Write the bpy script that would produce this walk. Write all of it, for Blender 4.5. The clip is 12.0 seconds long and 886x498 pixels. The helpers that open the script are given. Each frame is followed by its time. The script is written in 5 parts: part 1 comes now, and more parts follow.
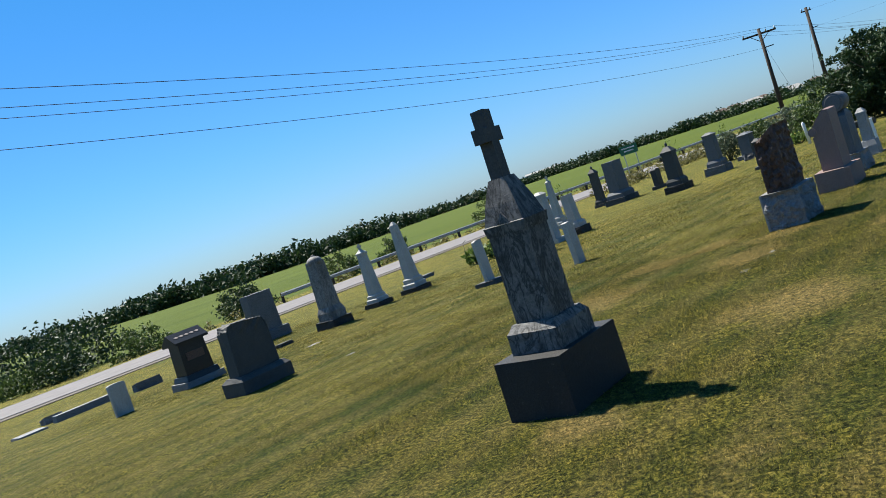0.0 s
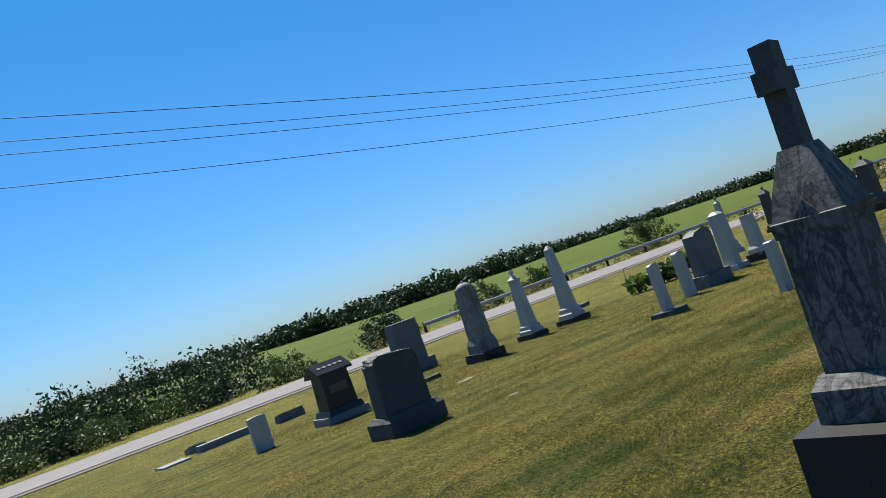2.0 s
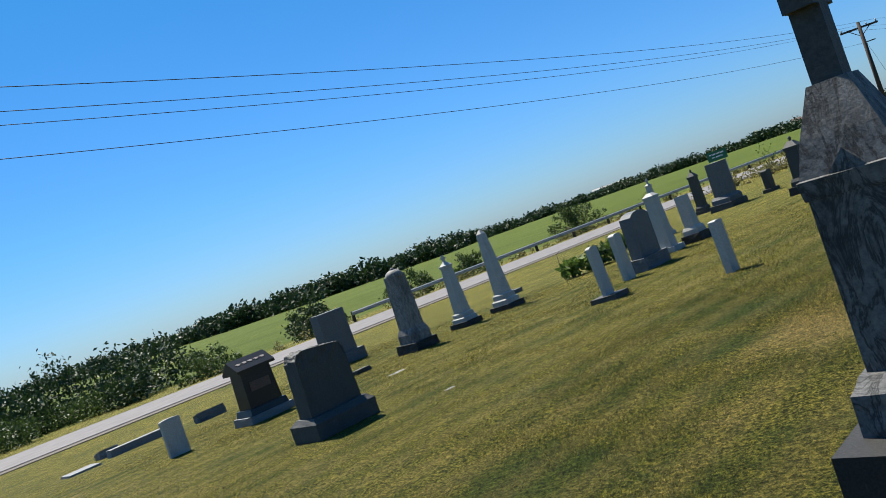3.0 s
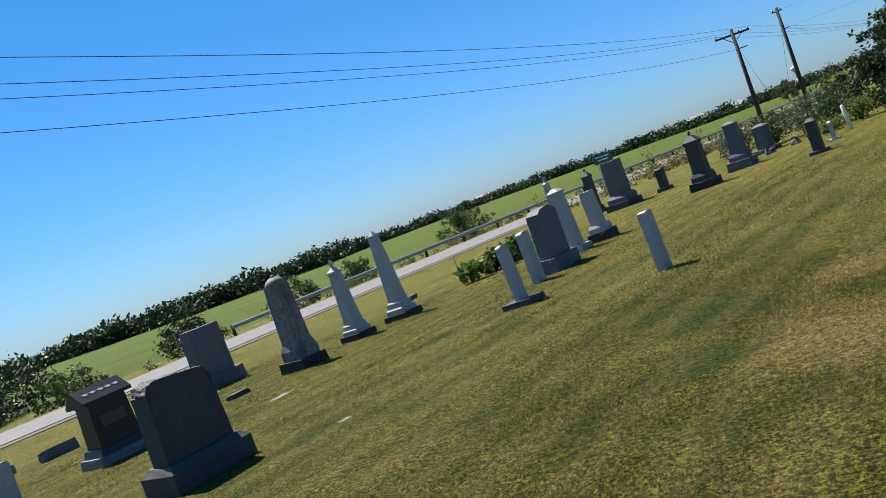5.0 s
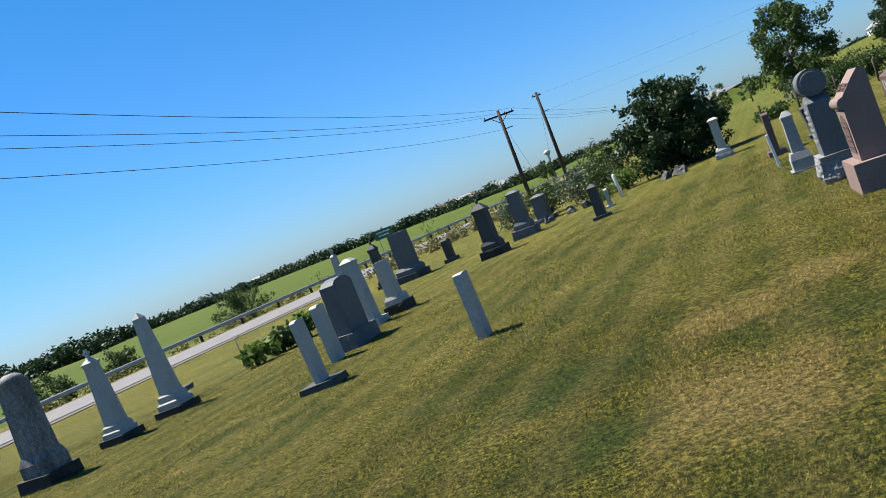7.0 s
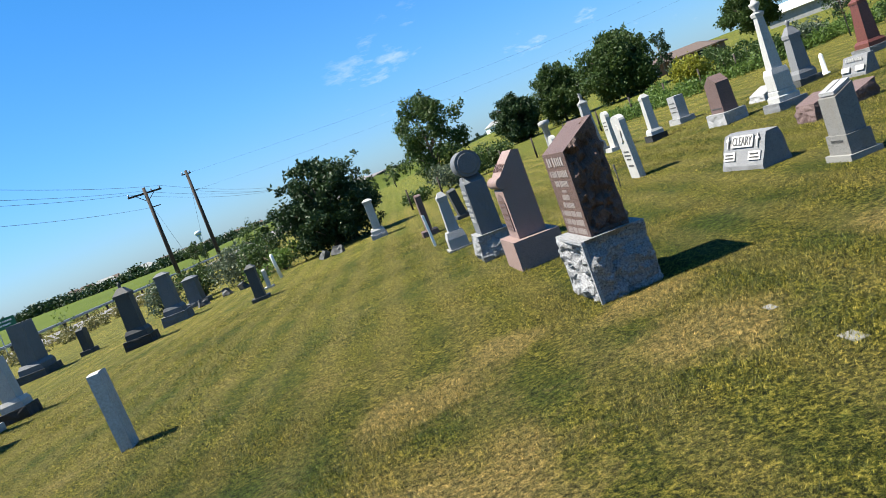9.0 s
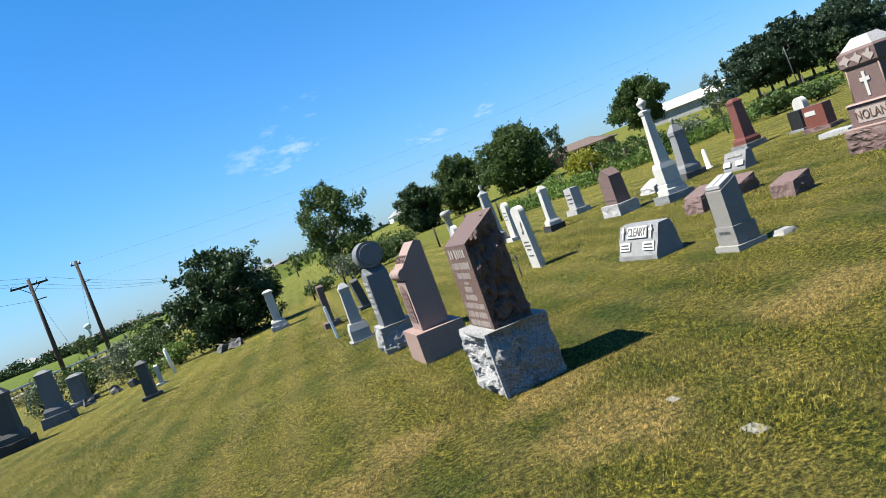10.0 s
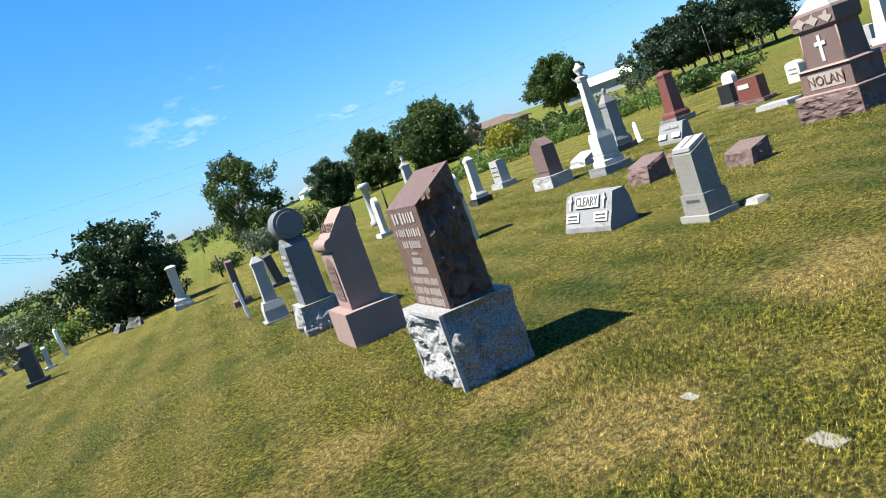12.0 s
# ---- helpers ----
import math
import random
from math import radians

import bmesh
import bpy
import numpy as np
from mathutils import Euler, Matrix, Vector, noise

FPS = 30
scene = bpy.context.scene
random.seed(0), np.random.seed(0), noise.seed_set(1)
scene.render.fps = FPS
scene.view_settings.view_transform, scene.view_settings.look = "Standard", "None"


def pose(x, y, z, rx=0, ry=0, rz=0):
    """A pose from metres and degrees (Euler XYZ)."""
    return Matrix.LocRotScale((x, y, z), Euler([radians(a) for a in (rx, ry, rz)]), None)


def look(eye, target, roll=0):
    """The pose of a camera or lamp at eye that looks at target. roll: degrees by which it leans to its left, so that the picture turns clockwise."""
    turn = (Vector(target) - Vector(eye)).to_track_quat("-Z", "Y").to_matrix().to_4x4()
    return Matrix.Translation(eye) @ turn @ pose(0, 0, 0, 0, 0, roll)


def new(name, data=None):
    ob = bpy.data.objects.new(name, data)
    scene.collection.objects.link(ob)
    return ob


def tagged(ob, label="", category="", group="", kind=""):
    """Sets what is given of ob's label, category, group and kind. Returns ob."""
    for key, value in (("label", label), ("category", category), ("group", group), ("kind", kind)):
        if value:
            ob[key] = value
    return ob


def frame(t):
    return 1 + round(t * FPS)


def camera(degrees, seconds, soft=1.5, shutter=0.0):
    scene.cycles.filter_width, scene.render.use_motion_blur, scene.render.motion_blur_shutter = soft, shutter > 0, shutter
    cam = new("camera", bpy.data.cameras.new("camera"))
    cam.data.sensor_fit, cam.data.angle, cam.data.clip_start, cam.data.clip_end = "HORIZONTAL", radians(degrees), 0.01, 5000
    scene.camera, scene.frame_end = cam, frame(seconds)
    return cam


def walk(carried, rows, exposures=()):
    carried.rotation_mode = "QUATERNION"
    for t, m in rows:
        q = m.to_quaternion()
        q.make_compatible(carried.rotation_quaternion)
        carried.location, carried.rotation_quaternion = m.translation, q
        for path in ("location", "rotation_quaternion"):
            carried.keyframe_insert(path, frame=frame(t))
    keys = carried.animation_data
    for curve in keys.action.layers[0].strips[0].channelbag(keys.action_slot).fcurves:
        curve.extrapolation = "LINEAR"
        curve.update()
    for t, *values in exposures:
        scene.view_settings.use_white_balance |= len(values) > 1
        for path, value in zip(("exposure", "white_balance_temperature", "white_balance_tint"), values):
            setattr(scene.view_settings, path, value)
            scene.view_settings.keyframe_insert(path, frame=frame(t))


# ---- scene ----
cam = camera(57.7, 12.0, soft=0.7)
PATH = [
    (0, (1.76, -0.054, 1.799), (1.185, 1.859, 1.696), -18.4),
    (0.5, (1.48, 0.36, 1.79), (0.998, 2.3, 1.695), -18.8),
    (1, (1.145, 0.823, 1.787), (0.442, 2.692, 1.742), -18.1),
    (1.5, (0.886, 1.253, 1.794), (0.192, 3.129, 1.766), -18.1),
    (2, (0.57, 1.698, 1.775), (-0.283, 3.502, 1.852), -18.4),
    (2.5, (0.272, 2.133, 1.763), (-0.45, 3.998, 1.779), -18.6),
    (3, (0.084, 2.646, 1.747), (-0.624, 4.516, 1.738), -19.2),
    (3.5, (-0.182, 3.079, 1.729), (-0.705, 5.008, 1.668), -18.8),
    (3.7, (-0.266, 3.25, 1.733), (-0.755, 5.188, 1.667), -19.0),
    (5.5, (-0.99, 5.069, 1.601), (-1.385, 7.027, 1.506), -21.2),
    (6, (-1.174, 5.465, 1.567), (-1.392, 7.45, 1.461), -21.3),
    (6.5, (-1.155, 5.808, 1.558), (-1.298, 7.802, 1.478), -21.6),
    (7, (-1.268, 6.135, 1.536), (-1.136, 8.129, 1.44), -21.3),
    (7.2, (-1.28, 6.248, 1.56), (-1.013, 8.225, 1.421), -21.5),
    (8.8, (-1.179, 7.021, 1.514), (-0.299, 8.806, 1.311), -20.7),
    (9, (-1.128, 7.089, 1.52), (-0.178, 8.836, 1.305), -20.6),
    (9.5, (-1.057, 7.174, 1.537), (0.126, 8.782, 1.42), -20.3),
    (10, (-1.026, 7.194, 1.537), (0.181, 8.786, 1.444), -20.5),
    (10.5, (-0.963, 7.442, 1.507), (0.268, 9.016, 1.411), -19.7),
    (11, (-0.89, 7.745, 1.491), (0.481, 9.188, 1.297), -19.0),
    (11.5, (-0.698, 7.973, 1.464), (0.623, 9.46, 1.261), -19.0),
    (12, (-0.531, 8.255, 1.465), (0.815, 9.718, 1.245), -19.6),
]
walk(cam, [(t, look(eye, target, roll)) for t, eye, target, roll in PATH],
     exposures=[(0, 1.15), (2.0, 0.98), (3.5, 1.05), (6.5, 1.14), (9.5, 1.5), (10.5, 1.54), (12, 1.7)])

# ---- world, sun ----
SUN_AZ, SUN_EL = math.atan2(-0.80, 0.60), radians(58)
world = bpy.data.worlds.new("sky_world")
scene.world = world
world.use_nodes = True
wn = world.node_tree
sky = wn.nodes.new("ShaderNodeTexSky")
sky.sky_type, sky.sun_disc = "NISHITA", False
sky.sun_elevation, sky.sun_rotation = SUN_EL, SUN_AZ
sky.air_density, sky.dust_density, sky.ozone_density = 1.0, 0.4, 2.5
wn.nodes["Background"].inputs["Strength"].default_value = 0.052
tint = wn.nodes.new("ShaderNodeMix")
tint.data_type, tint.blend_type = "RGBA", "MULTIPLY"
tint.inputs[0].default_value = 1.0
wn.links.new(sky.outputs[0], tint.inputs[6])
# thin fair-weather wisps low over the horizon
wco = wn.nodes.new("ShaderNodeTexCoord")
wmp = wn.nodes.new("ShaderNodeMapping")
wmp.inputs["Scale"].default_value = (4.5, 4.5, 13.0)
wns = wn.nodes.new("ShaderNodeTexNoise")
wns.inputs["Scale"].default_value, wns.inputs["Detail"].default_value, wns.inputs["Roughness"].default_value = 1.6, 7, 0.62
wrp = wn.nodes.new("ShaderNodeValToRGB")
wrp.color_ramp.elements[0].position, wrp.color_ramp.elements[1].position = 0.62, 0.72
wsp = wn.nodes.new("ShaderNodeSeparateXYZ")
wel = wn.nodes.new("ShaderNodeValToRGB")
wel.color_ramp.elements[0].position, wel.color_ramp.elements[0].color = 0.02, (1, 1, 1, 1)
wel.color_ramp.elements[1].position, wel.color_ramp.elements[1].color = 0.22, (0, 0, 0, 1)
# deep blue overhead, paling through haze to the horizon
wtn = wn.nodes.new("ShaderNodeValToRGB")
wtn.color_ramp.elements[0].position, wtn.color_ramp.elements[0].color = 0.0, (0.51, 0.745, 1.14, 1)
wtn.color_ramp.elements[1].position, wtn.color_ramp.elements[1].color = 0.42, (0.20, 0.80, 1.22, 1)
wmid = wtn.color_ramp.elements.new(0.14)
wmid.color = (0.37, 0.80, 1.28, 1)
wn.links.new(wsp.outputs["Z"], wtn.inputs[0])
wn.links.new(wtn.outputs[0], tint.inputs[7])
wmul = wn.nodes.new("ShaderNodeMath")
wmul.operation = "MULTIPLY"
wcl = wn.nodes.new("ShaderNodeMix")
wcl.data_type = "RGBA"
wcl.inputs[7].default_value = (7.0, 7.6, 8.4, 1)
wn.links.new(wco.outputs["Generated"], wmp.inputs[0])
wn.links.new(wmp.outputs[0], wns.inputs["Vector"])
wn.links.new(wns.outputs["Fac"], wrp.inputs[0])
wn.links.new(wco.outputs["Generated"], wsp.inputs[0])
wn.links.new(wsp.outputs["Z"], wel.inputs[0])
wn.links.new(wrp.outputs[0], wmul.inputs[0])
wn.links.new(wel.outputs[0], wmul.inputs[1])
# the wisps gather in the east
wea = wn.nodes.new("ShaderNodeMapRange")
wea.inputs[1].default_value, wea.inputs[2].default_value = 0.25, 0.5
wgate = wn.nodes.new("ShaderNodeMath")
wgate.operation = "MULTIPLY"
wn.links.new(wsp.outputs["X"], wea.inputs[0])
wn.links.new(wmul.outputs[0], wgate.inputs[0])
wn.links.new(wea.outputs[0], wgate.inputs[1])
wn.links.new(wgate.outputs[0], wcl.inputs[0])
wn.links.new(tint.outputs[2], wcl.inputs[6])
wn.links.new(wcl.outputs[2], wn.nodes["Background"].inputs["Color"])
sun = new("sun", bpy.data.lights.new("sun", "SUN"))
sun.data.energy, sun.data.angle, sun.data.color = 5.0, radians(0.53), (1.0, 0.95, 0.85)
sun_dir = Vector((math.sin(SUN_AZ) * math.cos(SUN_EL), math.cos(SUN_AZ) * math.cos(SUN_EL), math.sin(SUN_EL)))
sun.matrix_world = look(sun_dir * 60, (0, 0, 0))


# ---- materials ----
def mat_base(name, rough=0.7, metal=0.0, spec=0.3):
    m = bpy.data.materials.new(name)
    m.use_nodes = True
    b = m.node_tree.nodes["Principled BSDF"]
    b.inputs["Roughness"].default_value, b.inputs["Metallic"].default_value = rough, metal
    b.inputs["Specular IOR Level"].default_value = spec
    return m, m.node_tree, b


def noise_node(nt, scale, detail=4.0, rough=0.6, coord="Object", stretch=None, distort=0.0):
    tc = nt.nodes.new("ShaderNodeTexCoord")
    n = nt.nodes.new("ShaderNodeTexNoise")
    n.inputs["Scale"].default_value, n.inputs["Detail"].default_value = scale, detail
    n.inputs["Roughness"].default_value, n.inputs["Distortion"].default_value = rough, distort
    src = tc.outputs[coord]
    if stretch:
        mp = nt.nodes.new("ShaderNodeMapping")
        mp.inputs["Scale"].default_value = stretch
        nt.links.new(src, mp.inputs[0])
        src = mp.outputs[0]
    nt.links.new(src, n.inputs["Vector"])
    return n


def ramp(nt, fac, stops):
    r = nt.nodes.new("ShaderNodeValToRGB")
    e = r.color_ramp.elements
    while len(e) < len(stops):
        e.new(0.5)
    for k, (p, c) in enumerate(stops):
        e[k].position = p
        e[k].color = (*c, 1) if len(c) == 3 else c
    nt.links.new(fac, r.inputs[0])
    return r


def mix(nt, fac, a, b, mode="MIX"):
    m = nt.nodes.new("ShaderNodeMix")
    m.data_type, m.blend_type = "RGBA", mode
    for sock, v in ((m.inputs[0], fac), (m.inputs[6], a), (m.inputs[7], b)):
        if hasattr(v, "is_linked"):
            nt.links.new(v, sock)
        elif isinstance(v, (int, float)):
            sock.default_value = v
        else:
            sock.default_value = (*v, 1)
    return m.outputs[2]


def bump(nt, b, h, strength, dist=0.01):
    n = nt.nodes.new("ShaderNodeBump")
    n.inputs["Strength"].default_value, n.inputs["Distance"].default_value = strength, dist
    nt.links.new(h, n.inputs["Height"])
    nt.links.new(n.outputs[0], b.inputs["Normal"])


def stone_mat(name, dark, light, speck=None, grain=90.0, stain=(0.07, 0.07, 0.06), stained=0.3, rough=0.65, veins=0.0, bumpy=0.35, tone=1.0):
    """Stone with fine grain, a broader mottling, and weather stains of irregular shape."""
    m, nt, b = mat_base(name, rough, 0, 0.3)
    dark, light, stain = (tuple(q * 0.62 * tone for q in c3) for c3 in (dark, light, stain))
    speck = speck and tuple(q * 0.5 * tone for q in speck)
    fine = noise_node(nt, grain, 3, 0.7)
    c = ramp(nt, fine.outputs["Fac"], [(0.33, dark), (0.66, light)]).outputs[0]
    if speck:
        sp = noise_node(nt, grain * 1.7, 2, 0.5)
        c = mix(nt, ramp(nt, sp.outputs["Fac"], [(0.58, (0, 0, 0)), (0.64, (1, 1, 1))]).outputs[0], c, speck)
    if veins:
        v = noise_node(nt, 7, 6, 0.65, "Object", (1, 1, 0.35), 1.6)
        c = mix(nt, ramp(nt, v.outputs["Fac"], [(0.47, (0, 0, 0)), (0.53, (veins,) * 3), (0.60, (0, 0, 0))]).outputs[0], c, stain)
    st = noise_node(nt, 3.2, 7, 0.68, "Object", (1, 1, 0.45))
    f = ramp(nt, st.outputs["Fac"], [(0.48, (0, 0, 0)), (0.72, (stained,) * 3)])
    c = mix(nt, f.outputs[0], c, stain)
    lich = noise_node(nt, 22, 5, 0.7)
    c = mix(nt, ramp(nt, lich.outputs["Fac"], [(0.62, (0, 0, 0)), (0.74, (0.18, 0.18, 0.18))]).outputs[0], c, tuple(0.5 * (a + q) for a, q in zip(light, (0.5, 0.5, 0.42))))
    nt.links.new(c, b.inputs["Base Color"])
    bn = noise_node(nt, 45, 6, 0.7)
    bump(nt, b, bn.outputs["Fac"], bumpy, 0.012)
    return m


MARBLE = stone_mat("weathered_white_marble", (0.50, 0.49, 0.46), (0.68, 0.67, 0.63), stained=0.45, stain=(0.24, 0.23, 0.20), grain=40)
MARBLE_OLD = stone_mat("stained_old_marble", (0.17, 0.17, 0.165), (0.34, 0.335, 0.32), stained=0.95, stain=(0.04, 0.04, 0.037), grain=30, veins=0.9, tone=0.8)
MARBLE_SPOT = stone_mat("blotched_marble", (0.20, 0.197, 0.19), (0.42, 0.41, 0.39), stained=1.0, stain=(0.06, 0.06, 0.055), grain=30, veins=0.5)
GRANITE_GRAY = stone_mat("gray_granite", (0.27, 0.275, 0.28), (0.47, 0.475, 0.48), speck=(0.13, 0.13, 0.135), stained=0.2, stain=(0.2, 0.2, 0.19), tone=0.74)
GRANITE_PALE = stone_mat("pale_rough_granite", (0.42, 0.42, 0.42), (0.66, 0.66, 0.65), speck=(0.2, 0.2, 0.2), stained=0.25, stain=(0.28, 0.27, 0.25), bumpy=0.8, tone=0.85)
GRANITE_ROCK = stone_mat("rock_faced_granite", (0.24, 0.24, 0.245), (0.62, 0.62, 0.61), speck=(0.10, 0.10, 0.10), grain=60, stained=0.3, stain=(0.2, 0.2, 0.19), bumpy=1.0, tone=0.85)
GRANITE_BLUE = stone_mat("blue_gray_granite", (0.14, 0.15, 0.16), (0.27, 0.285, 0.30), speck=(0.07, 0.075, 0.08), stained=0.35, stain=(0.1, 0.1, 0.1), tone=0.92)
GRANITE_BROWN = stone_mat("brown_granite", (0.11, 0.062, 0.046), (0.26, 0.16, 0.125), speck=(0.05, 0.04, 0.038), stained=0.2, stain=(0.06, 0.05, 0.045), rough=0.5, bumpy=1.0, tone=0.95)
GRANITE_PINK = stone_mat("pink_granite", (0.33, 0.215, 0.185), (0.52, 0.37, 0.32), speck=(0.2, 0.14, 0.13), stained=0.2, stain=(0.24, 0.18, 0.16), tone=0.85)
GRANITE_MAUVE = stone_mat("mauve_granite", (0.17, 0.105, 0.095), (0.35, 0.235, 0.21), speck=(0.11, 0.085, 0.08), stained=0.2, stain=(0.14, 0.11, 0.1), bumpy=0.7, tone=0.72)
GRANITE_RED = stone_mat("red_granite", (0.13, 0.042, 0.032), (0.27, 0.10, 0.075), speck=(0.06, 0.03, 0.03), stained=0.1, rough=0.35)
GRANITE_BLACK = stone_mat("dark_granite", (0.022, 0.023, 0.025), (0.055, 0.057, 0.06), speck=(0.11, 0.11, 0.11), stained=0.15, rough=0.3, bumpy=0.1, tone=0.6)
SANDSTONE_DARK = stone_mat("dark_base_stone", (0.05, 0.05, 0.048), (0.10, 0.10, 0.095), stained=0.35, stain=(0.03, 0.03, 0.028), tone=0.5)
SLATE = stone_mat("dull_gray_limestone", (0.13, 0.135, 0.13), (0.22, 0.225, 0.215), stained=0.35, stain=(0.09, 0.09, 0.085), grain=50, tone=0.5)
GRANITE_MID = stone_mat("lichened_gray_granite", (0.20, 0.195, 0.18), (0.36, 0.35, 0.325), speck=(0.12, 0.12, 0.11), stained=0.6, stain=(0.22, 0.17, 0.11), grain=70, bumpy=0.6)
CONCRETE = stone_mat("old_concrete", (0.36, 0.35, 0.32), (0.52, 0.51, 0.47), stained=0.4, stain=(0.24, 0.23, 0.2), tone=0.8)
LETTER_PALE = stone_mat("pale_cut_letters", (0.52, 0.5, 0.47), (0.66, 0.64, 0.6), stained=0.1)
LETTER_DARK = stone_mat("dark_cut_letters", (0.10, 0.10, 0.10), (0.16, 0.16, 0.16), stained=0.1)
LETTER_GRAY = stone_mat("gray_cut_letters", (0.36, 0.30, 0.27), (0.46, 0.40, 0.36), stained=0.1)
LETTER_PINK = stone_mat("brown_cut_letters", (0.20, 0.12, 0.10), (0.28, 0.18, 0.15), stained=0.1)


def plain_mat(name, a, b_col, scale=8.0, rough=0.6, metal=0.0, bumpy=0.15, detail=5):
    m, nt, b = mat_base(name, rough, metal)
    n = noise_node(nt, scale, detail, 0.65)
    nt.links.new(ramp(nt, n.outputs["Fac"], [(0.3, a), (0.7, b_col)]).outputs[0], b.inputs["Base Color"])
    fine = noise_node(nt, scale * 9, 3, 0.6)
    bump(nt, b, fine.outputs["Fac"], bumpy, 0.01)
    return m


BARK = plain_mat("bark", (0.07, 0.055, 0.04), (0.15, 0.12, 0.095), 14, 0.9, 0, 0.7)
POLE_WOOD = plain_mat("creosoted_wood", (0.03, 0.024, 0.019), (0.065, 0.05, 0.04), 9, 0.85, 0, 0.5)
WIRE = plain_mat("dull_wire", (0.03, 0.03, 0.032), (0.05, 0.05, 0.055), 5, 0.5)
STEEL = plain_mat("galvanised_steel", (0.30, 0.31, 0.31), (0.45, 0.46, 0.46), 6, 0.45, 0.6)
SIGN_GREEN = plain_mat("green_sign_sheet", (0.01, 0.09, 0.045), (0.015, 0.12, 0.06), 4, 0.45)
SIGN_WHITE = plain_mat("white_sign_letters", (0.7, 0.7, 0.7), (0.8, 0.8, 0.8), 4, 0.5)
SIGN_ORANGE = plain_mat("orange_sheet", (0.6, 0.2, 0.03), (0.7, 0.26, 0.04), 4, 0.5)
SIGN_BLACK = plain_mat("black_sheet", (0.015, 0.015, 0.015), (0.03, 0.03, 0.03), 4, 0.5)
PAINT_WHITE = plain_mat("white_paint", (0.68, 0.68, 0.66), (0.8, 0.8, 0.78), 3, 0.5)
BRICK_WALL = plain_mat("brown_brick_wall", (0.12, 0.07, 0.05), (0.2, 0.12, 0.09), 6, 0.8)
ROOF_BROWN = plain_mat("brown_shingles", (0.07, 0.05, 0.042), (0.12, 0.09, 0.075), 5, 0.85)
SHED_WALL = plain_mat("gray_metal_siding", (0.2, 0.2, 0.19), (0.28, 0.28, 0.27), 2, 0.6)
TOWER_PAINT = plain_mat("pale_tower_paint", (0.42, 0.46, 0.48), (0.5, 0.54, 0.56), 0.4, 0.5)
GLASS_DARK = plain_mat("dark_window_glass", (0.02, 0.025, 0.03), (0.035, 0.04, 0.045), 3, 0.1, 0, 0.0)


def leaf_mat(name, a, b_col, c, trans=0.25):
    m, nt, b = mat_base(name, 0.55, 0, 0.25)
    geo = nt.nodes.new("ShaderNodeNewGeometry")
    r = ramp(nt, geo.outputs["Random Per Island"], [(0.0, a), (0.6, b_col), (1.0, c)])
    big = noise_node(nt, 0.45, 3, 0.6)
    col = mix(nt, big.outputs["Fac"], r.outputs[0], tuple(0.8 * q for q in b_col))
    nt.links.new(col, b.inputs["Base Color"])
    tr = nt.nodes.new("ShaderNodeBsdfTranslucent")
    nt.links.new(col, tr.inputs["Color"])
    ms = nt.nodes.new("ShaderNodeMixShader")
    ms.inputs[0].default_value = trans
    out = nt.nodes["Material Output"]
    nt.links.new(b.outputs[0], ms.inputs[1])
    nt.links.new(tr.outputs[0], ms.inputs[2])
    nt.links.new(ms.outputs[0], out.inputs["Surface"])
    return m


LEAF_MID = leaf_mat("mid_green_leaves", (0.022, 0.045, 0.012), (0.052, 0.09, 0.02), (0.10, 0.145, 0.035))
LEAF_DARK = leaf_mat("dark_green_leaves", (0.012, 0.028, 0.010), (0.026, 0.055, 0.016), (0.05, 0.085, 0.025), 0.15)
LEAF_BRIGHT = leaf_mat("light_green_leaves", (0.06, 0.105, 0.02), (0.10, 0.165, 0.03), (0.16, 0.22, 0.05), 0.35)
LEAF_GRAY = leaf_mat("gray_green_leaves", (0.06, 0.085, 0.045), (0.10, 0.13, 0.075), (0.16, 0.19, 0.12), 0.25)
LEAF_YELLOW = leaf_mat("yellow_green_leaves", (0.15, 0.16, 0.015), (0.24, 0.24, 0.025), (0.34, 0.33, 0.05), 0.35)
LEAF_PINE = leaf_mat("pine_needles", (0.010, 0.024, 0.012), (0.020, 0.042, 0.018), (0.038, 0.065, 0.026), 0.08)
WEEDS = leaf_mat("dry_weeds", (0.10, 0.105, 0.03), (0.17, 0.155, 0.055), (0.27, 0.23, 0.10), 0.3)


PATCHES = [(0.35, 10.6, 0.9, 1), (1.1, 12.3, 0.7, 1), (-0.3, 12.4, 0.9, 0), (-0.6, 10.9, 0.7, 0), (2.9, 11.7, 0.55, 1), (2.3, 10.6, 0.7, 1), (4.3, 10.2, 0.7, 1), (4.6, 12.6, 0.9, 0), (6.8, 10.6, 0.9, 0), (2.0, 12.5, 0.5, 1), (0.7, 5.4, 0.5, 1), (2.4, 7.4, 0.8, 1), (-2.0, 8.4, 0.9, 0)]


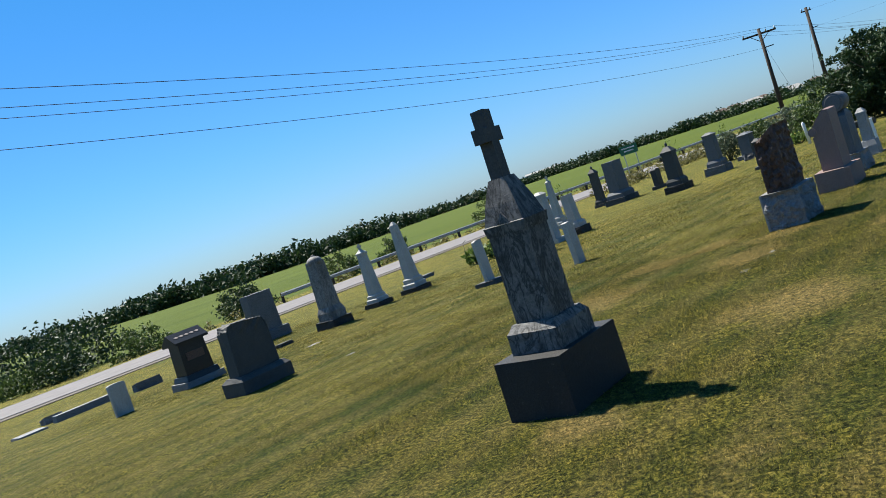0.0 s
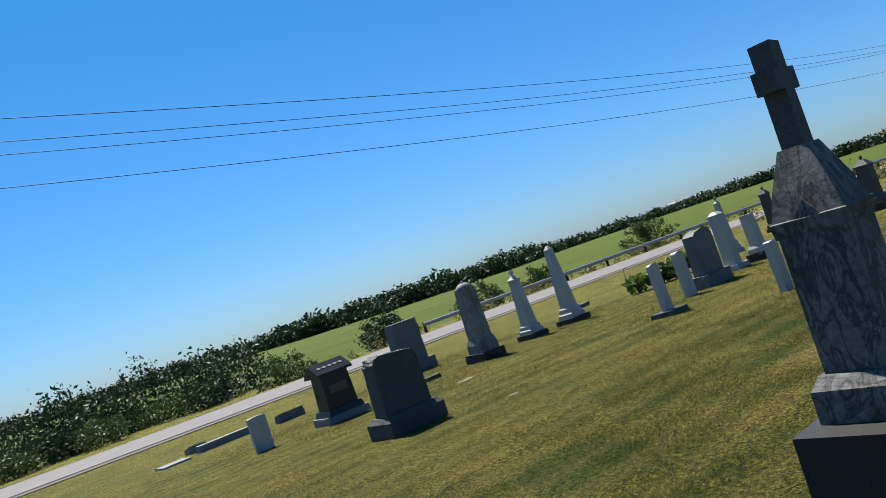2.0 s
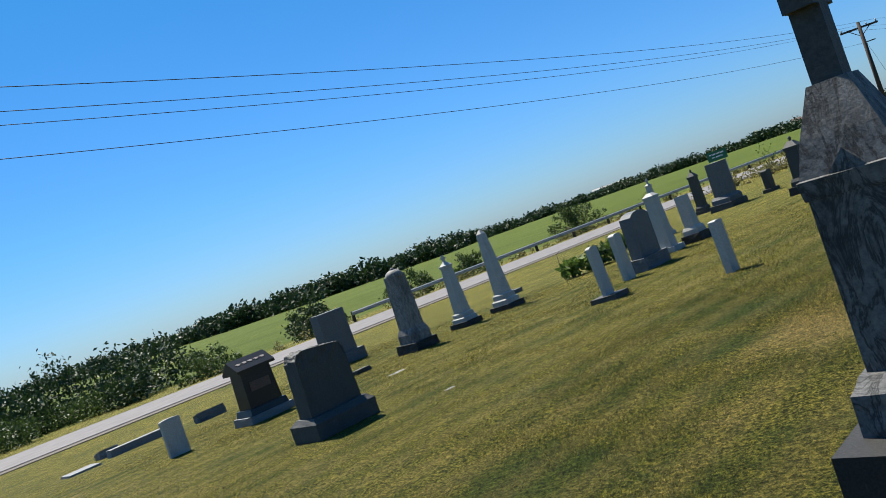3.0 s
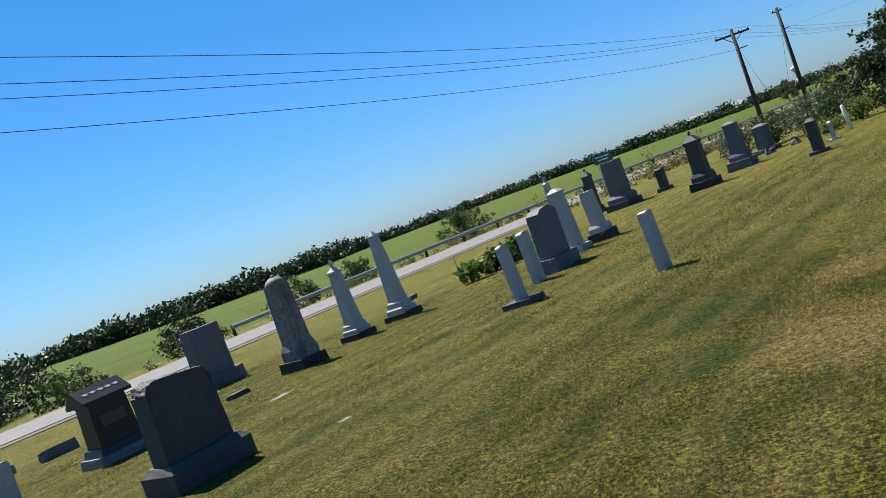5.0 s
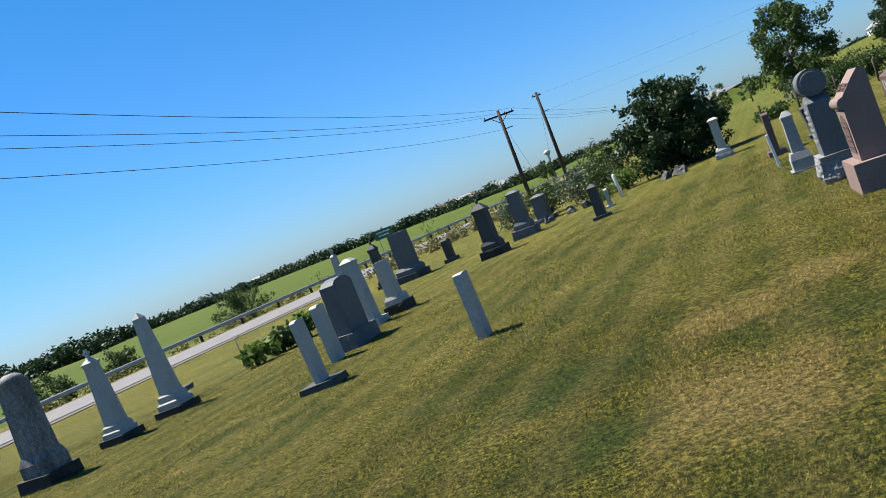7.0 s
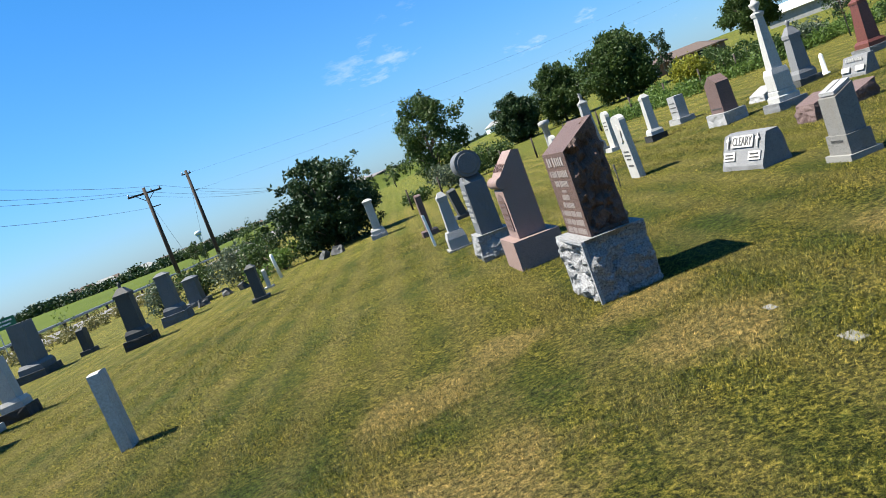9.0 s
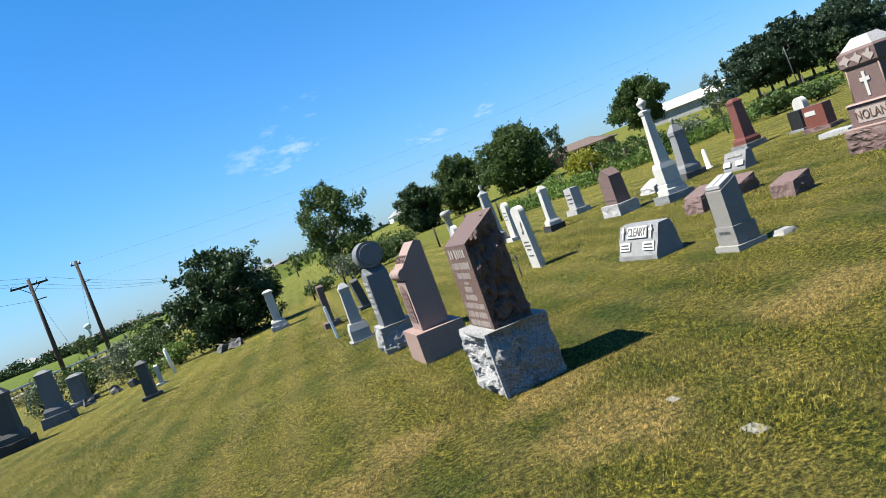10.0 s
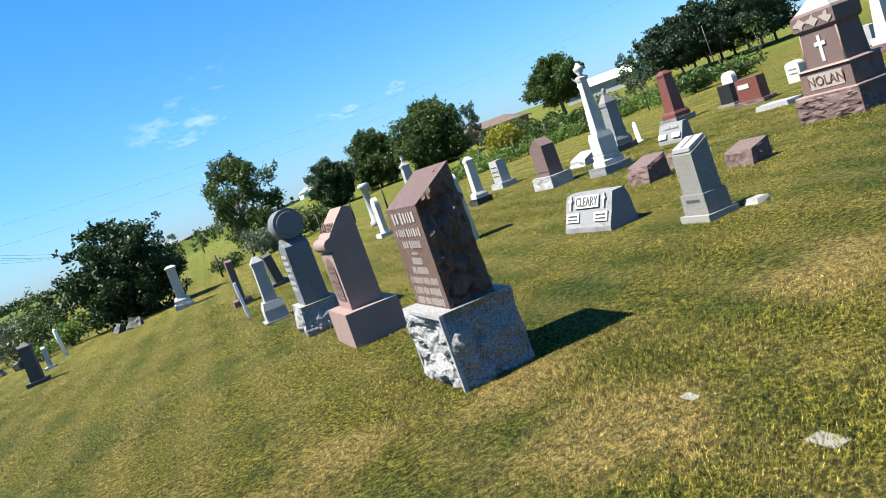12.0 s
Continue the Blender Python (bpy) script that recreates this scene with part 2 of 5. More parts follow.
def lawn_colour(nt, vec):
    """Lawn: green and straw in patches of several sizes, mown in faint stripes."""
    def nz(scale, detail, rough=0.6, dist=0.0):
        n = nt.nodes.new("ShaderNodeTexNoise")
        n.inputs["Scale"].default_value, n.inputs["Detail"].default_value = scale, detail
        n.inputs["Roughness"].default_value, n.inputs["Distortion"].default_value = rough, dist
        nt.links.new(vec, n.inputs["Vector"])
        return n.outputs["Fac"]
    fine = ramp(nt, nz(34, 6, 0.85), [(0.40, (0.011, 0.014, 0.002)), (0.50, (0.092, 0.091, 0.011)), (0.60, (0.265, 0.228, 0.042))]).outputs[0]
    green = ramp(nt, nz(30, 6, 0.85), [(0.40, (0.006, 0.014, 0.002)), (0.60, (0.085, 0.118, 0.017))]).outputs[0]
    straw = ramp(nt, nz(45, 6, 0.85), [(0.40, (0.065, 0.046, 0.013)), (0.60, (0.44, 0.325, 0.12))]).outputs[0]
    c = mix(nt, ramp(nt, nz(0.5, 9, 0.75), [(0.44, (0, 0, 0)), (0.62, (0.8,) * 3)]).outputs[0], fine, green)
    c = mix(nt, ramp(nt, nz(0.8, 10, 0.82, 0.3), [(0.54, (0, 0, 0)), (0.70, (0.8,) * 3)]).outputs[0], c, straw)
    # worn and lush places in the turf, ragged at their edges
    rag = nz(2.6, 8, 0.75)
    for px, py, rad, dry in PATCHES:
        sb = nt.nodes.new("ShaderNodeVectorMath")
        sb.operation = "DISTANCE"
        nt.links.new(vec, sb.inputs[0])
        sb.inputs[1].default_value = (px, py, 0)
        ad = nt.nodes.new("ShaderNodeMath")
        ad.operation = "MULTIPLY_ADD"
        nt.links.new(rag, ad.inputs[0])
        ad.inputs[1].default_value = 2.2 * rad
        nt.links.new(sb.outputs["Value"], ad.inputs[2])
        f = nt.nodes.new("ShaderNodeMapRange")
        nt.links.new(ad.outputs[0], f.inputs[0])
        f.inputs[1].default_value, f.inputs[2].default_value = 1.5 * rad, 2.1 * rad
        f.inputs[3].default_value, f.inputs[4].default_value = 0.85, 0.0
        c = mix(nt, f.outputs[0], c, straw if dry else green)
    mp = nt.nodes.new("ShaderNodeMapping")
    mp.inputs["Rotation"].default_value = (0, 0, radians(27))
    nt.links.new(vec, mp.inputs[0])
    wv = nt.nodes.new("ShaderNodeTexWave")
    wv.wave_type, wv.bands_direction = "BANDS", "X"
    wv.inputs["Scale"].default_value, wv.inputs["Distortion"].default_value = 0.42, 2.2
    wv.inputs["Detail"].default_value, wv.inputs["Detail Scale"].default_value = 3, 0.8
    nt.links.new(mp.outputs[0], wv.inputs["Vector"])
    c = mix(nt, ramp(nt, wv.outputs["Fac"], [(0.2, (0, 0, 0)), (0.9, (0.24,) * 3)]).outputs[0], c, straw)
    tufts = ramp(nt, nz(17, 8, 0.85), [(0.40, (0.36, 0.44, 0.36)), (0.50, (0.92, 0.96, 0.9)), (0.60, (1.6, 1.5, 1.35))]).outputs[0]
    return mix(nt, 1.0, c, tufts, "MULTIPLY")


def ground_mat():
    m, nt, b = mat_base("lawn_and_fields", 0.9, 0, 0.1)
    geo = nt.nodes.new("ShaderNodeNewGeometry")
    c = lawn_colour(nt, geo.outputs["Position"])
    field = nt.nodes.new("ShaderNodeAttribute")
    field.attribute_name = "field"
    fn = noise_node(nt, 0.06, 5, 0.65)
    crop = ramp(nt, fn.outputs["Fac"], [(0.3, (0.050, 0.072, 0.006)), (0.7, (0.080, 0.104, 0.011))]).outputs[0]
    rows = nt.nodes.new("ShaderNodeTexWave")
    rows.inputs["Scale"].default_value, rows.inputs["Distortion"].default_value = 0.35, 0.6
    nt.links.new(geo.outputs["Position"], rows.inputs["Vector"])
    crop = mix(nt, ramp(nt, rows.outputs["Fac"], [(0.0, (0, 0, 0)), (1.0, (0.25,) * 3)]).outputs[0], crop, (0.035, 0.06, 0.014))
    c = mix(nt, field.outputs["Fac"], c, crop)
    nt.links.new(c, b.inputs["Base Color"])
    bn = nt.nodes.new("ShaderNodeTexNoise")
    bn.inputs["Scale"].default_value, bn.inputs["Detail"].default_value, bn.inputs["Roughness"].default_value = 26, 8, 0.8
    nt.links.new(geo.outputs["Position"], bn.inputs["Vector"])
    bump(nt, b, bn.outputs["Fac"], 1.0, 0.09)
    return m


def blade_mat():
    m, nt, b = mat_base("grass_blades", 0.6, 0, 0.2)
    geo = nt.nodes.new("ShaderNodeNewGeometry")
    c = lawn_colour(nt, geo.outputs["Position"])
    r = ramp(nt, geo.outputs["Random Per Island"], [(0.0, (0.22, 0.28, 0.2)), (0.55, (0.9, 0.95, 0.85)), (1.0, (1.9, 1.75, 1.6))])
    c = mix(nt, 1.0, c, r.outputs[0], "MULTIPLY")
    nt.links.new(c, b.inputs["Base Color"])
    tr = nt.nodes.new("ShaderNodeBsdfTranslucent")
    nt.links.new(c, tr.inputs["Color"])
    ms = nt.nodes.new("ShaderNodeMixShader")
    ms.inputs[0].default_value = 0.3
    nt.links.new(b.outputs[0], ms.inputs[1])
    nt.links.new(tr.outputs[0], ms.inputs[2])
    nt.links.new(ms.outputs[0], nt.nodes["Material Output"].inputs["Surface"])
    return m


LAWN, BLADES = ground_mat(), blade_mat()
ROAD_MAT = plain_mat("sun_bleached_asphalt", (0.125, 0.118, 0.118), (0.18, 0.168, 0.165), 1.2, 0.9, 0, 0.4, 8)
GRAVEL = plain_mat("gravel_shoulder", (0.07, 0.06, 0.05), (0.15, 0.13, 0.11), 20, 0.95, 0, 0.8)


# ---- ground ----
def smooth(v):
    v = np.clip(v, 0.0, 1.0)
    return v * v * (3 - 2 * v)


ROAD_P, ROAD_U, ROAD_N, ROAD_Z, ROAD_W = (-26.0, 29.0), (0.567, 0.824), (-0.824, 0.567), -0.95, 7.0


def road_r(x, y):
    return (x - ROAD_P[0]) * ROAD_N[0] + (y - ROAD_P[1]) * ROAD_N[1]


def road_z(s):
    """The road's height along its run: level past the cemetery, climbing farther off."""
    return ROAD_Z + 5.0 * smooth((np.asarray(s, float) - 85) / 170)


def road_point(s, r):
    return (ROAD_P[0] + ROAD_U[0] * s + ROAD_N[0] * r, ROAD_P[1] + ROAD_U[1] * s + ROAD_N[1] * r)


def lie(x, y):
    """Height of the ground: the sloping cemetery lawn, the road's bed, the low field beyond, the hill behind."""
    x, y = np.asarray(x, float), np.asarray(y, float)
    z = 0.027 * (x - 2.5) - 0.02 * (y - 10)
    z = np.maximum(z, -1.6) * 1.0
    z = np.minimum(z, 0.7)
    d = np.hypot(x, y - 7)
    az = np.degrees(np.arctan2(x, y - 7))
    up = smooth((az - 20) / 22) * (1 - smooth((az - 120) / 40))
    z = z + 4.0 * smooth((d - 62) / 130) * up
    r = road_r(x, y)
    bed = smooth((r + 7) / 6) * (1 - smooth((r - 9) / 3))
    s = (x - ROAD_P[0]) * ROAD_U[0] + (y - ROAD_P[1]) * ROAD_U[1]
    z = z * (1 - bed) + (road_z(s) - 0.02) * bed
    far = smooth((r - 9) / 32)
    z = z * (1 - far) + far * (-1.9 + (road_z(s) - ROAD_Z) * (1 - smooth((r - 14) / 60)) + 4.0 * smooth((d - 62) / 130) * up)
    dip = smooth((r - 0.2) / 1.2) * (1 - smooth((r - 5.6) / 1.2))
    return z - 0.14 * dip


def G(x, y):
    return float(lie(x, y))


def graded(lo, hi, centre, step):
    out, p, s = [centre], centre, step
    while p < hi:
        s *= 1.035
        p += s
        out.append(p)
    p, s = centre, step
    while p > lo:
        s *= 1.035
        p -= s
        out.insert(0, p)
    return np.array(out)


def build_ground():
    gx, gy = graded(-2600, 2600, 0.0, 0.35), graded(-900, 3200, 12.0, 0.35)
    X, Y = np.meshgrid(gx, gy)
    Z = lie(X, Y)
    n, m = X.shape
    v = np.stack([X.ravel(), Y.ravel(), Z.ravel()], 1)
    i = np.arange(n * m).reshape(n, m)
    f = np.stack([i[:-1, :-1], i[:-1, 1:], i[1:, 1:], i[1:, :-1]], -1).reshape(-1, 4)
    me = bpy.data.meshes.new("ground")
    me.from_pydata(v.tolist(), [], f.tolist())
    me.polygons.foreach_set("use_smooth", np.ones(len(f), bool))
    d = np.hypot(X, Y - 7)
    az = np.degrees(np.arctan2(X, Y - 7))
    field = smooth((road_r(X, Y) - 24) / 5) * smooth((d - 60) / 10)
    field = np.maximum(field, smooth((d - 150) / 20) * 0.9)
    field = np.maximum(field, 0.45 * smooth((d - 36) / 8) * smooth((az - 14) / 8))
    a = me.attributes.new("field", "FLOAT", "POINT")
    a.data.foreach_set("value", field.ravel().astype(np.float32))
    me.materials.append(LAWN)
    return tagged(new("ground", me), "mown cemetery lawn with dry straw patches running to green fields", "ground", kind="structure")


build_ground()


def strip(name, r0, r1, dz, mat, s0=-260, s1=700, label="", cat="road"):
    ss = np.concatenate([np.arange(s0, 160, 4.0), np.arange(160, s1, 20.0)])
    v, f = [], []
    for s in ss:
        for r in (r0, r0 + 0.05, r1 - 0.05, r1):
            x, y = road_point(s, r)
            v.append((x, y, float(road_z(s)) + dz - (0.25 if r in (r0, r1) else 0)))
    for k in range(len(ss) - 1):
        for q in range(3):
            a = 4 * k + q
            f.append((a, a + 4, a + 5, a + 1))
    me = bpy.data.meshes.new(name)
    me.from_pydata(v, [], f)
    me.materials.append(mat)
    return tagged(new(name, me), label, cat, kind="structure")


strip("road", 0.0, ROAD_W, 0.04, ROAD_MAT, label="sun-bleached pale gray asphalt country road")
strip("shoulder", -1.1, 0.06, 0.012, GRAVEL, label="narrow gravel shoulder beside the road", cat="shoulder")


# ---- building blocks ----
def part(name, bm, material, parent, label=""):
    bmesh.ops.recalc_face_normals(bm, faces=bm.faces[:])
    me = bpy.data.meshes.new(name)
    bm.to_mesh(me)
    bm.free()
    for q in material if isinstance(material, (list, tuple)) else [material]:
        me.materials.append(q)
    ob = new(name, me)
    ob.parent = parent
    return tagged(ob, label)


def soften(bm, w):
    if w > 0:
        es = [e for e in bm.edges if len(e.link_faces) == 2 and e.calc_face_angle(0) > 0.5]
        bmesh.ops.bevel(bm, geom=es, offset=w, segments=2, affect="EDGES", profile=0.5, clamp_overlap=True)


def loft(secs, bevel=0.012, sides=4, turn=None):
    """Stacked level sections (z, half depth, half width[, x, y]), closed above and below."""
    bm = bmesh.new()
    rings = []
    for sec in secs:
        z, hx, hy = sec[:3]
        ox, oy = sec[3:5] if len(sec) > 3 else (0, 0)
        if sides == 4:
            pts = [(-hx, -hy), (hx, -hy), (hx, hy), (-hx, hy)]
        else:
            pts = [(hx * math.cos(2 * math.pi * k / sides + math.pi / sides), hy * math.sin(2 * math.pi * k / sides + math.pi / sides)) for k in range(sides)]
        rings.append([bm.verts.new((ox + a, oy + b, z)) for a, b in pts])
    for lo, hi in zip(rings, rings[1:]):
        for k in range(len(lo)):
            q = (k + 1) % len(lo)
            bm.faces.new((lo[k], lo[q], hi[q], hi[k]))
    bm.faces.new(list(reversed(rings[0])))
    bm.faces.new(rings[-1])
    soften(bm, bevel)
    if sides > 6:
        for f in bm.faces:
            f.smooth = len(f.verts) == 4
    return bm


def rocky(secs, amount=0.03, cuts=5, seed=0, smooth_front=False, smooth_top=True):
    """A rock-faced block: the sides split into chisel-broken facets inside straight arrises, the top dressed flat."""
    bm = loft(secs, 0)
    bmesh.ops.subdivide_edges(bm, edges=bm.edges[:], cuts=cuts, use_grid_fill=True)
    bm.normal_update()
    z0, z1 = min(v.co.z for v in bm.verts), max(v.co.z for v in bm.verts)
    x0, x1 = min(v.co.x for v in bm.verts), max(v.co.x for v in bm.verts)
    y0, y1 = min(v.co.y for v in bm.verts), max(v.co.y for v in bm.verts)
    off = Vector((seed * 3.7, seed * 1.3, seed * 0.7))
    for v in bm.verts:
        if smooth_top and v.co.z > z1 - 1e-4:
            continue
        if smooth_front and v.co.x < x0 + 0.02:
            continue
        q = v.co + off
        if abs(v.normal.x) > abs(v.normal.y):
            rim = min(v.co.y - y0, y1 - v.co.y, z1 - v.co.z)
        else:
            rim = min(v.co.x - x0, x1 - v.co.x, z1 - v.co.z)
        keep = min(1.0, 0.22 + rim / 0.07)
        k = 1.1 * noise.noise(q * 4.0) + 0.6 * noise.noise(q * 10.0) + 0.35 * noise.noise(q * 24.0)
        v.co += v.normal * amount * keep * (k - 0.2)
        v.co += Vector((noise.noise(q * 31.0), noise.noise(q * 29.0 + off), 0)) * amount * 0.12
    bmesh.ops.triangulate(bm, faces=bm.faces[:])
    return bm


def slab(outline, thick, axis="x", bevel=0.01):
    """An outline in the (y, z) or (x, z) plane, thickened about the middle along axis."""
    bm = bmesh.new()
    def at(u, v, w):
        return (w, u, v) if axis == "x" else (u, w, v)
    a = [bm.verts.new(at(u, v, -thick / 2)) for u, v in outline]
    b = [bm.verts.new(at(u, v, thick / 2)) for u, v in outline]
    bm.faces.new(a)
    bm.faces.new(list(reversed(b)))
    for k in range(len(a)):
        q = (k + 1) % len(a)
        bm.faces.new((a[q], a[k], b[k], b[q]))
    soften(bm, bevel)
    return bm


def box(cx, cy, cz, sx, sy, sz, bevel=0.005):
    bm = loft([(cz - sz / 2, sx / 2, sy / 2, cx, cy), (cz + sz / 2, sx / 2, sy / 2, cx, cy)], bevel)
    return bm


def rod(p, q, r0, r1=None, n=10):
    """A tapered round rod from p to q."""
    bm = bmesh.new()
    p, q = Vector(p), Vector(q)
    r1 = r0 if r1 is None else r1
    m = (q - p).to_track_quat("Z", "Y").to_matrix()
    rings = [[bm.verts.new(c + m @ Vector((r * math.cos(2 * math.pi * k / n), r * math.sin(2 * math.pi * k / n), 0))) for k in range(n)] for c, r in ((p, r0), (q, r1))]
    for k in range(n):
        bm.faces.new((rings[0][k], rings[0][(k + 1) % n], rings[1][(k + 1) % n], rings[1][k])).smooth = True
    bm.faces.new(list(reversed(rings[0])))
    bm.faces.new(rings[1])
    return bm


def lathe(profile, n=20, cx=0, cy=0):
    """A turned shape from (z, radius) pairs."""
    return loft([(z, r, r, cx, cy) for z, r in profile], 0, n)


def ball(c, r, sub=2, squash=1.0):
    bm = bmesh.new()
    bmesh.ops.create_icosphere(bm, subdivisions=sub, radius=r)
    for v in bm.verts:
        v.co = Vector((v.co.x, v.co.y, v.co.z * squash)) + Vector(c)
    for f in bm.faces:
        f.smooth = True
    return bm


YAW = -24.0


def thing(name, x, y, label, category, group="", yaw=YAW, lean=(0, 0), sink=0.05):
    e = new(name)
    e.empty_display_size = 0.2
    e.matrix_basis = pose(x, y, G(x, y) - sink, lean[0], lean[1], yaw)
    return tagged(e, label, category, group)


def words(text, size, mat, parent, x, y, z, depth=0.006, slope=0.0, name="inscription", face="front", squeeze=1.0):
    """Cut letters standing a little proud of a front face (x is the face), centred at y, z."""
    cu = bpy.data.curves.new("letters", "FONT")
    cu.body, cu.size, cu.extrude, cu.align_x, cu.align_y = text, size, depth, "CENTER", "CENTER"
    tmp = bpy.data.objects.new("letters", cu)
    scene.collection.objects.link(tmp)
    bpy.context.view_layer.update()
    me = bpy.data.meshes.new_from_object(tmp.evaluated_get(bpy.context.evaluated_depsgraph_get()))
    bpy.data.objects.remove(tmp)
    c, s = math.cos(slope), math.sin(slope)
    m = Matrix(((0, s, -c, x), (-squeeze, 0, 0, y), (0, c, s, z), (0, 0, 0, 1)))
    me.transform(m)
    me.materials.append(mat)
    ob = new(name, me)
    ob.parent = parent
    return ob


def bars(rows, mat, parent, x, slope=0.0, name="inscription", height=0.03):
    """Worn lettering that cannot be read: rows of small raised bars (y centre, z, width)."""
    bm = bmesh.new()
    rng = random.Random(len(rows) * 7 + int(x * 1000))
    for cy, z, w in rows:
        u, left = -w / 2, rng.randint(3, 6)
        while u < w / 2 - 0.01:
            l = min(height * rng.uniform(0.45, 0.8), w / 2 - u)
            xx, tall = x + slope * (z - rows[0][1]), height * rng.uniform(0.75, 1.0)
            g = bmesh.ops.create_cube(bm, size=1.0)
            for v in g["verts"]:
                v.co = Vector((xx + v.co.x * 0.008, cy + u + l / 2 + v.co.y * l * 0.8, z + v.co.z * tall))
            left -= 1
            u += l + (height * 0.14 if left else height * 0.5)
            left = left or rng.randint(3, 6)
    return tagged(part(name, bm, mat, parent), kind="stuff")


# ---- gravestones ----
def add(p, name, bm, mat, label=""):
    return part(name, bm, mat, p, label)


def arch(w, h, rise, n=8):
    """Outline (y, z) of a tablet with a curved head."""
    return [(-w / 2, 0), (w / 2, 0)] + [(w / 2 * math.cos(math.pi * k / n), h - rise + rise * math.sin(math.pi * k / n)) for k in range(n + 1)]


def tablet(x, y, w, h, t, mat, label, base=None, rise=0.03, lean=(0, 0), base_mat=None, group="", rows=()):
    p = thing("headstone", x, y, label, "headstone", group, lean=lean)
    z = 0.05
    if base:
        add(p, "base", rocky([(0, base[0] / 2, base[1] / 2), (base[2], base[0] / 2 * 0.96, base[1] / 2 * 0.96)], 0.012, 2, int(x * 7)), base_mat or mat)
        z = base[2]
    bm = slab([(u, v + z - 0.01) for u, v in arch(w, h, rise)], t)
    add(p, "tablet", bm, mat)
    if rows:
        bars([(0, z + q * h, w * k) for q, k in rows], LETTER_DARK, p, -t / 2 - 0.001)
    return p


def obelisk(x, y, h, base, plinths, foot, head, mat, base_mat, label, finial="point", lean=(0, 0)):
    p = thing("obelisk_monument", x, y, label, "gravestone", lean=lean)
    bh = 0.2
    add(p, "base", rocky([(0, base / 2, base / 2), (bh, base / 2 * 0.97, base / 2 * 0.97)], 0.015, 3, int(x * 5)), base_mat)
    z = bh
    for w, ph in plinths:
        add(p, "plinth", loft([(z, w / 2, w / 2), (z + ph * 0.75, w / 2, w / 2), (z + ph, w / 2 * 0.86, w / 2 * 0.86)], 0.008), mat)
        z += ph
    top = h - (0.16 if finial == "cross" else 0.0)
    add(p, "shaft", loft([(z, foot / 2, foot / 2), (top - head * 0.6, head / 2, head / 2), (top, 0.02, 0.02)] if finial != "urn" else
        [(z, foot / 2, foot / 2), (top - 0.34, head / 2, head / 2)], 0.008), mat)
    if finial == "cross":
        add(p, "cap", loft([(top - head * 0.85, head / 2 * 1.2, head / 2 * 1.2), (top - head * 0.6, head / 2 * 1.25, head / 2 * 1.25), (top - 0.05, 0.05, 0.05)], 0.006), mat)
        bm = slab([(-0.03, top - 0.06), (0.03, top - 0.06), (0.03, top + 0.05), (0.08, top + 0.05), (0.08, top + 0.1), (0.03, top + 0.1), (0.03, top + 0.16), (-0.03, top + 0.16), (-0.03, top + 0.1), (-0.08, top + 0.1), (-0.08, top + 0.05), (-0.03, top + 0.05)], 0.06, "x", 0.005)
        add(p, "cross", bm, mat)
    if finial == "urn":
        z0 = top - 0.34
        add(p, "cap", loft([(z0, head / 2 * 1.25, head / 2 * 1.25), (z0 + 0.06, head / 2 * 1.45, head / 2 * 1.45), (z0 + 0.09, head / 2 * 0.9, head / 2 * 0.9)], 0.006), mat)
        add(p, "urn", lathe([(z0 + 0.09, 0.07), (z0 + 0.12, 0.04), (z0 + 0.2, 0.095), (z0 + 0.25, 0.1), (z0 + 0.27, 0.06), (z0 + 0.34, 0.02)], 14), mat)
    return p


def pedestal(x, y, h, base, mid, shaft, mat, base_mat, label, top="hip", lean=(0, 0), name="pedestal_monument", rows=()):
    """Base, moulded plinth, dado and a hipped, flat or finialled cap. Sizes are (depth, width, height)."""
    p = thing(name, x, y, label, "gravestone", lean=lean)
    add(p, "base", rocky([(0, base[0] / 2, base[1] / 2), (base[2], base[0] / 2 * 0.97, base[1] / 2 * 0.97)], 0.025, 7, int(x * 3 + y)), base_mat)
    z = base[2]
    if mid:
        add(p, "plinth", loft([(z, mid[0] / 2, mid[1] / 2), (z + mid[2] * 0.6, mid[0] / 2, mid[1] / 2), (z + mid[2], mid[0] / 2 * 0.84, mid[1] / 2 * 0.84)], 0.01), mat)
        z += mid[2]
    sx, sy = shaft[0] / 2, shaft[1] / 2
    hs = h - z
    k = shaft[2]
    if top == "flat":
        add(p, "shaft", loft([(z, sx, sy), (h, sx * k, sy * k)], 0.012), mat)
    elif top == "hip":
        add(p, "shaft", loft([(z, sx, sy), (h - 0.14, sx * k, sy * k)], 0.01), mat)
        add(p, "cap", loft([(h - 0.14, sx * k * 1.12, sy * k * 1.12), (h - 0.09, sx * k * 1.14, sy * k * 1.14), (h, sx * 0.35, sy * 0.35)], 0.008), mat)
    else:
        add(p, "shaft", loft([(z, sx, sy), (h - 0.42, sx * k, sy * k)], 0.01), mat)
        add(p, "cap", loft([(h - 0.42, sx * k * 1.15, sy * k * 1.15), (h - 0.34, sx * k * 1.15, sy * k * 1.15), (h - 0.16, sx * 0.35, sy * 0.35)], 0.008), mat)
        add(p, "finial", lathe([(h - 0.17, 0.05), (h - 0.13, 0.035), (h - 0.08, 0.06), (h - 0.03, 0.03), (h, 0.008)], 10), mat)
    if rows:
        bars([(0, z + q * hs, shaft[1] * wd) for q, wd in rows], LETTER_DARK, p, -sx - 0.002, (1 - k) * sx / max(hs, 0.1))
    return p


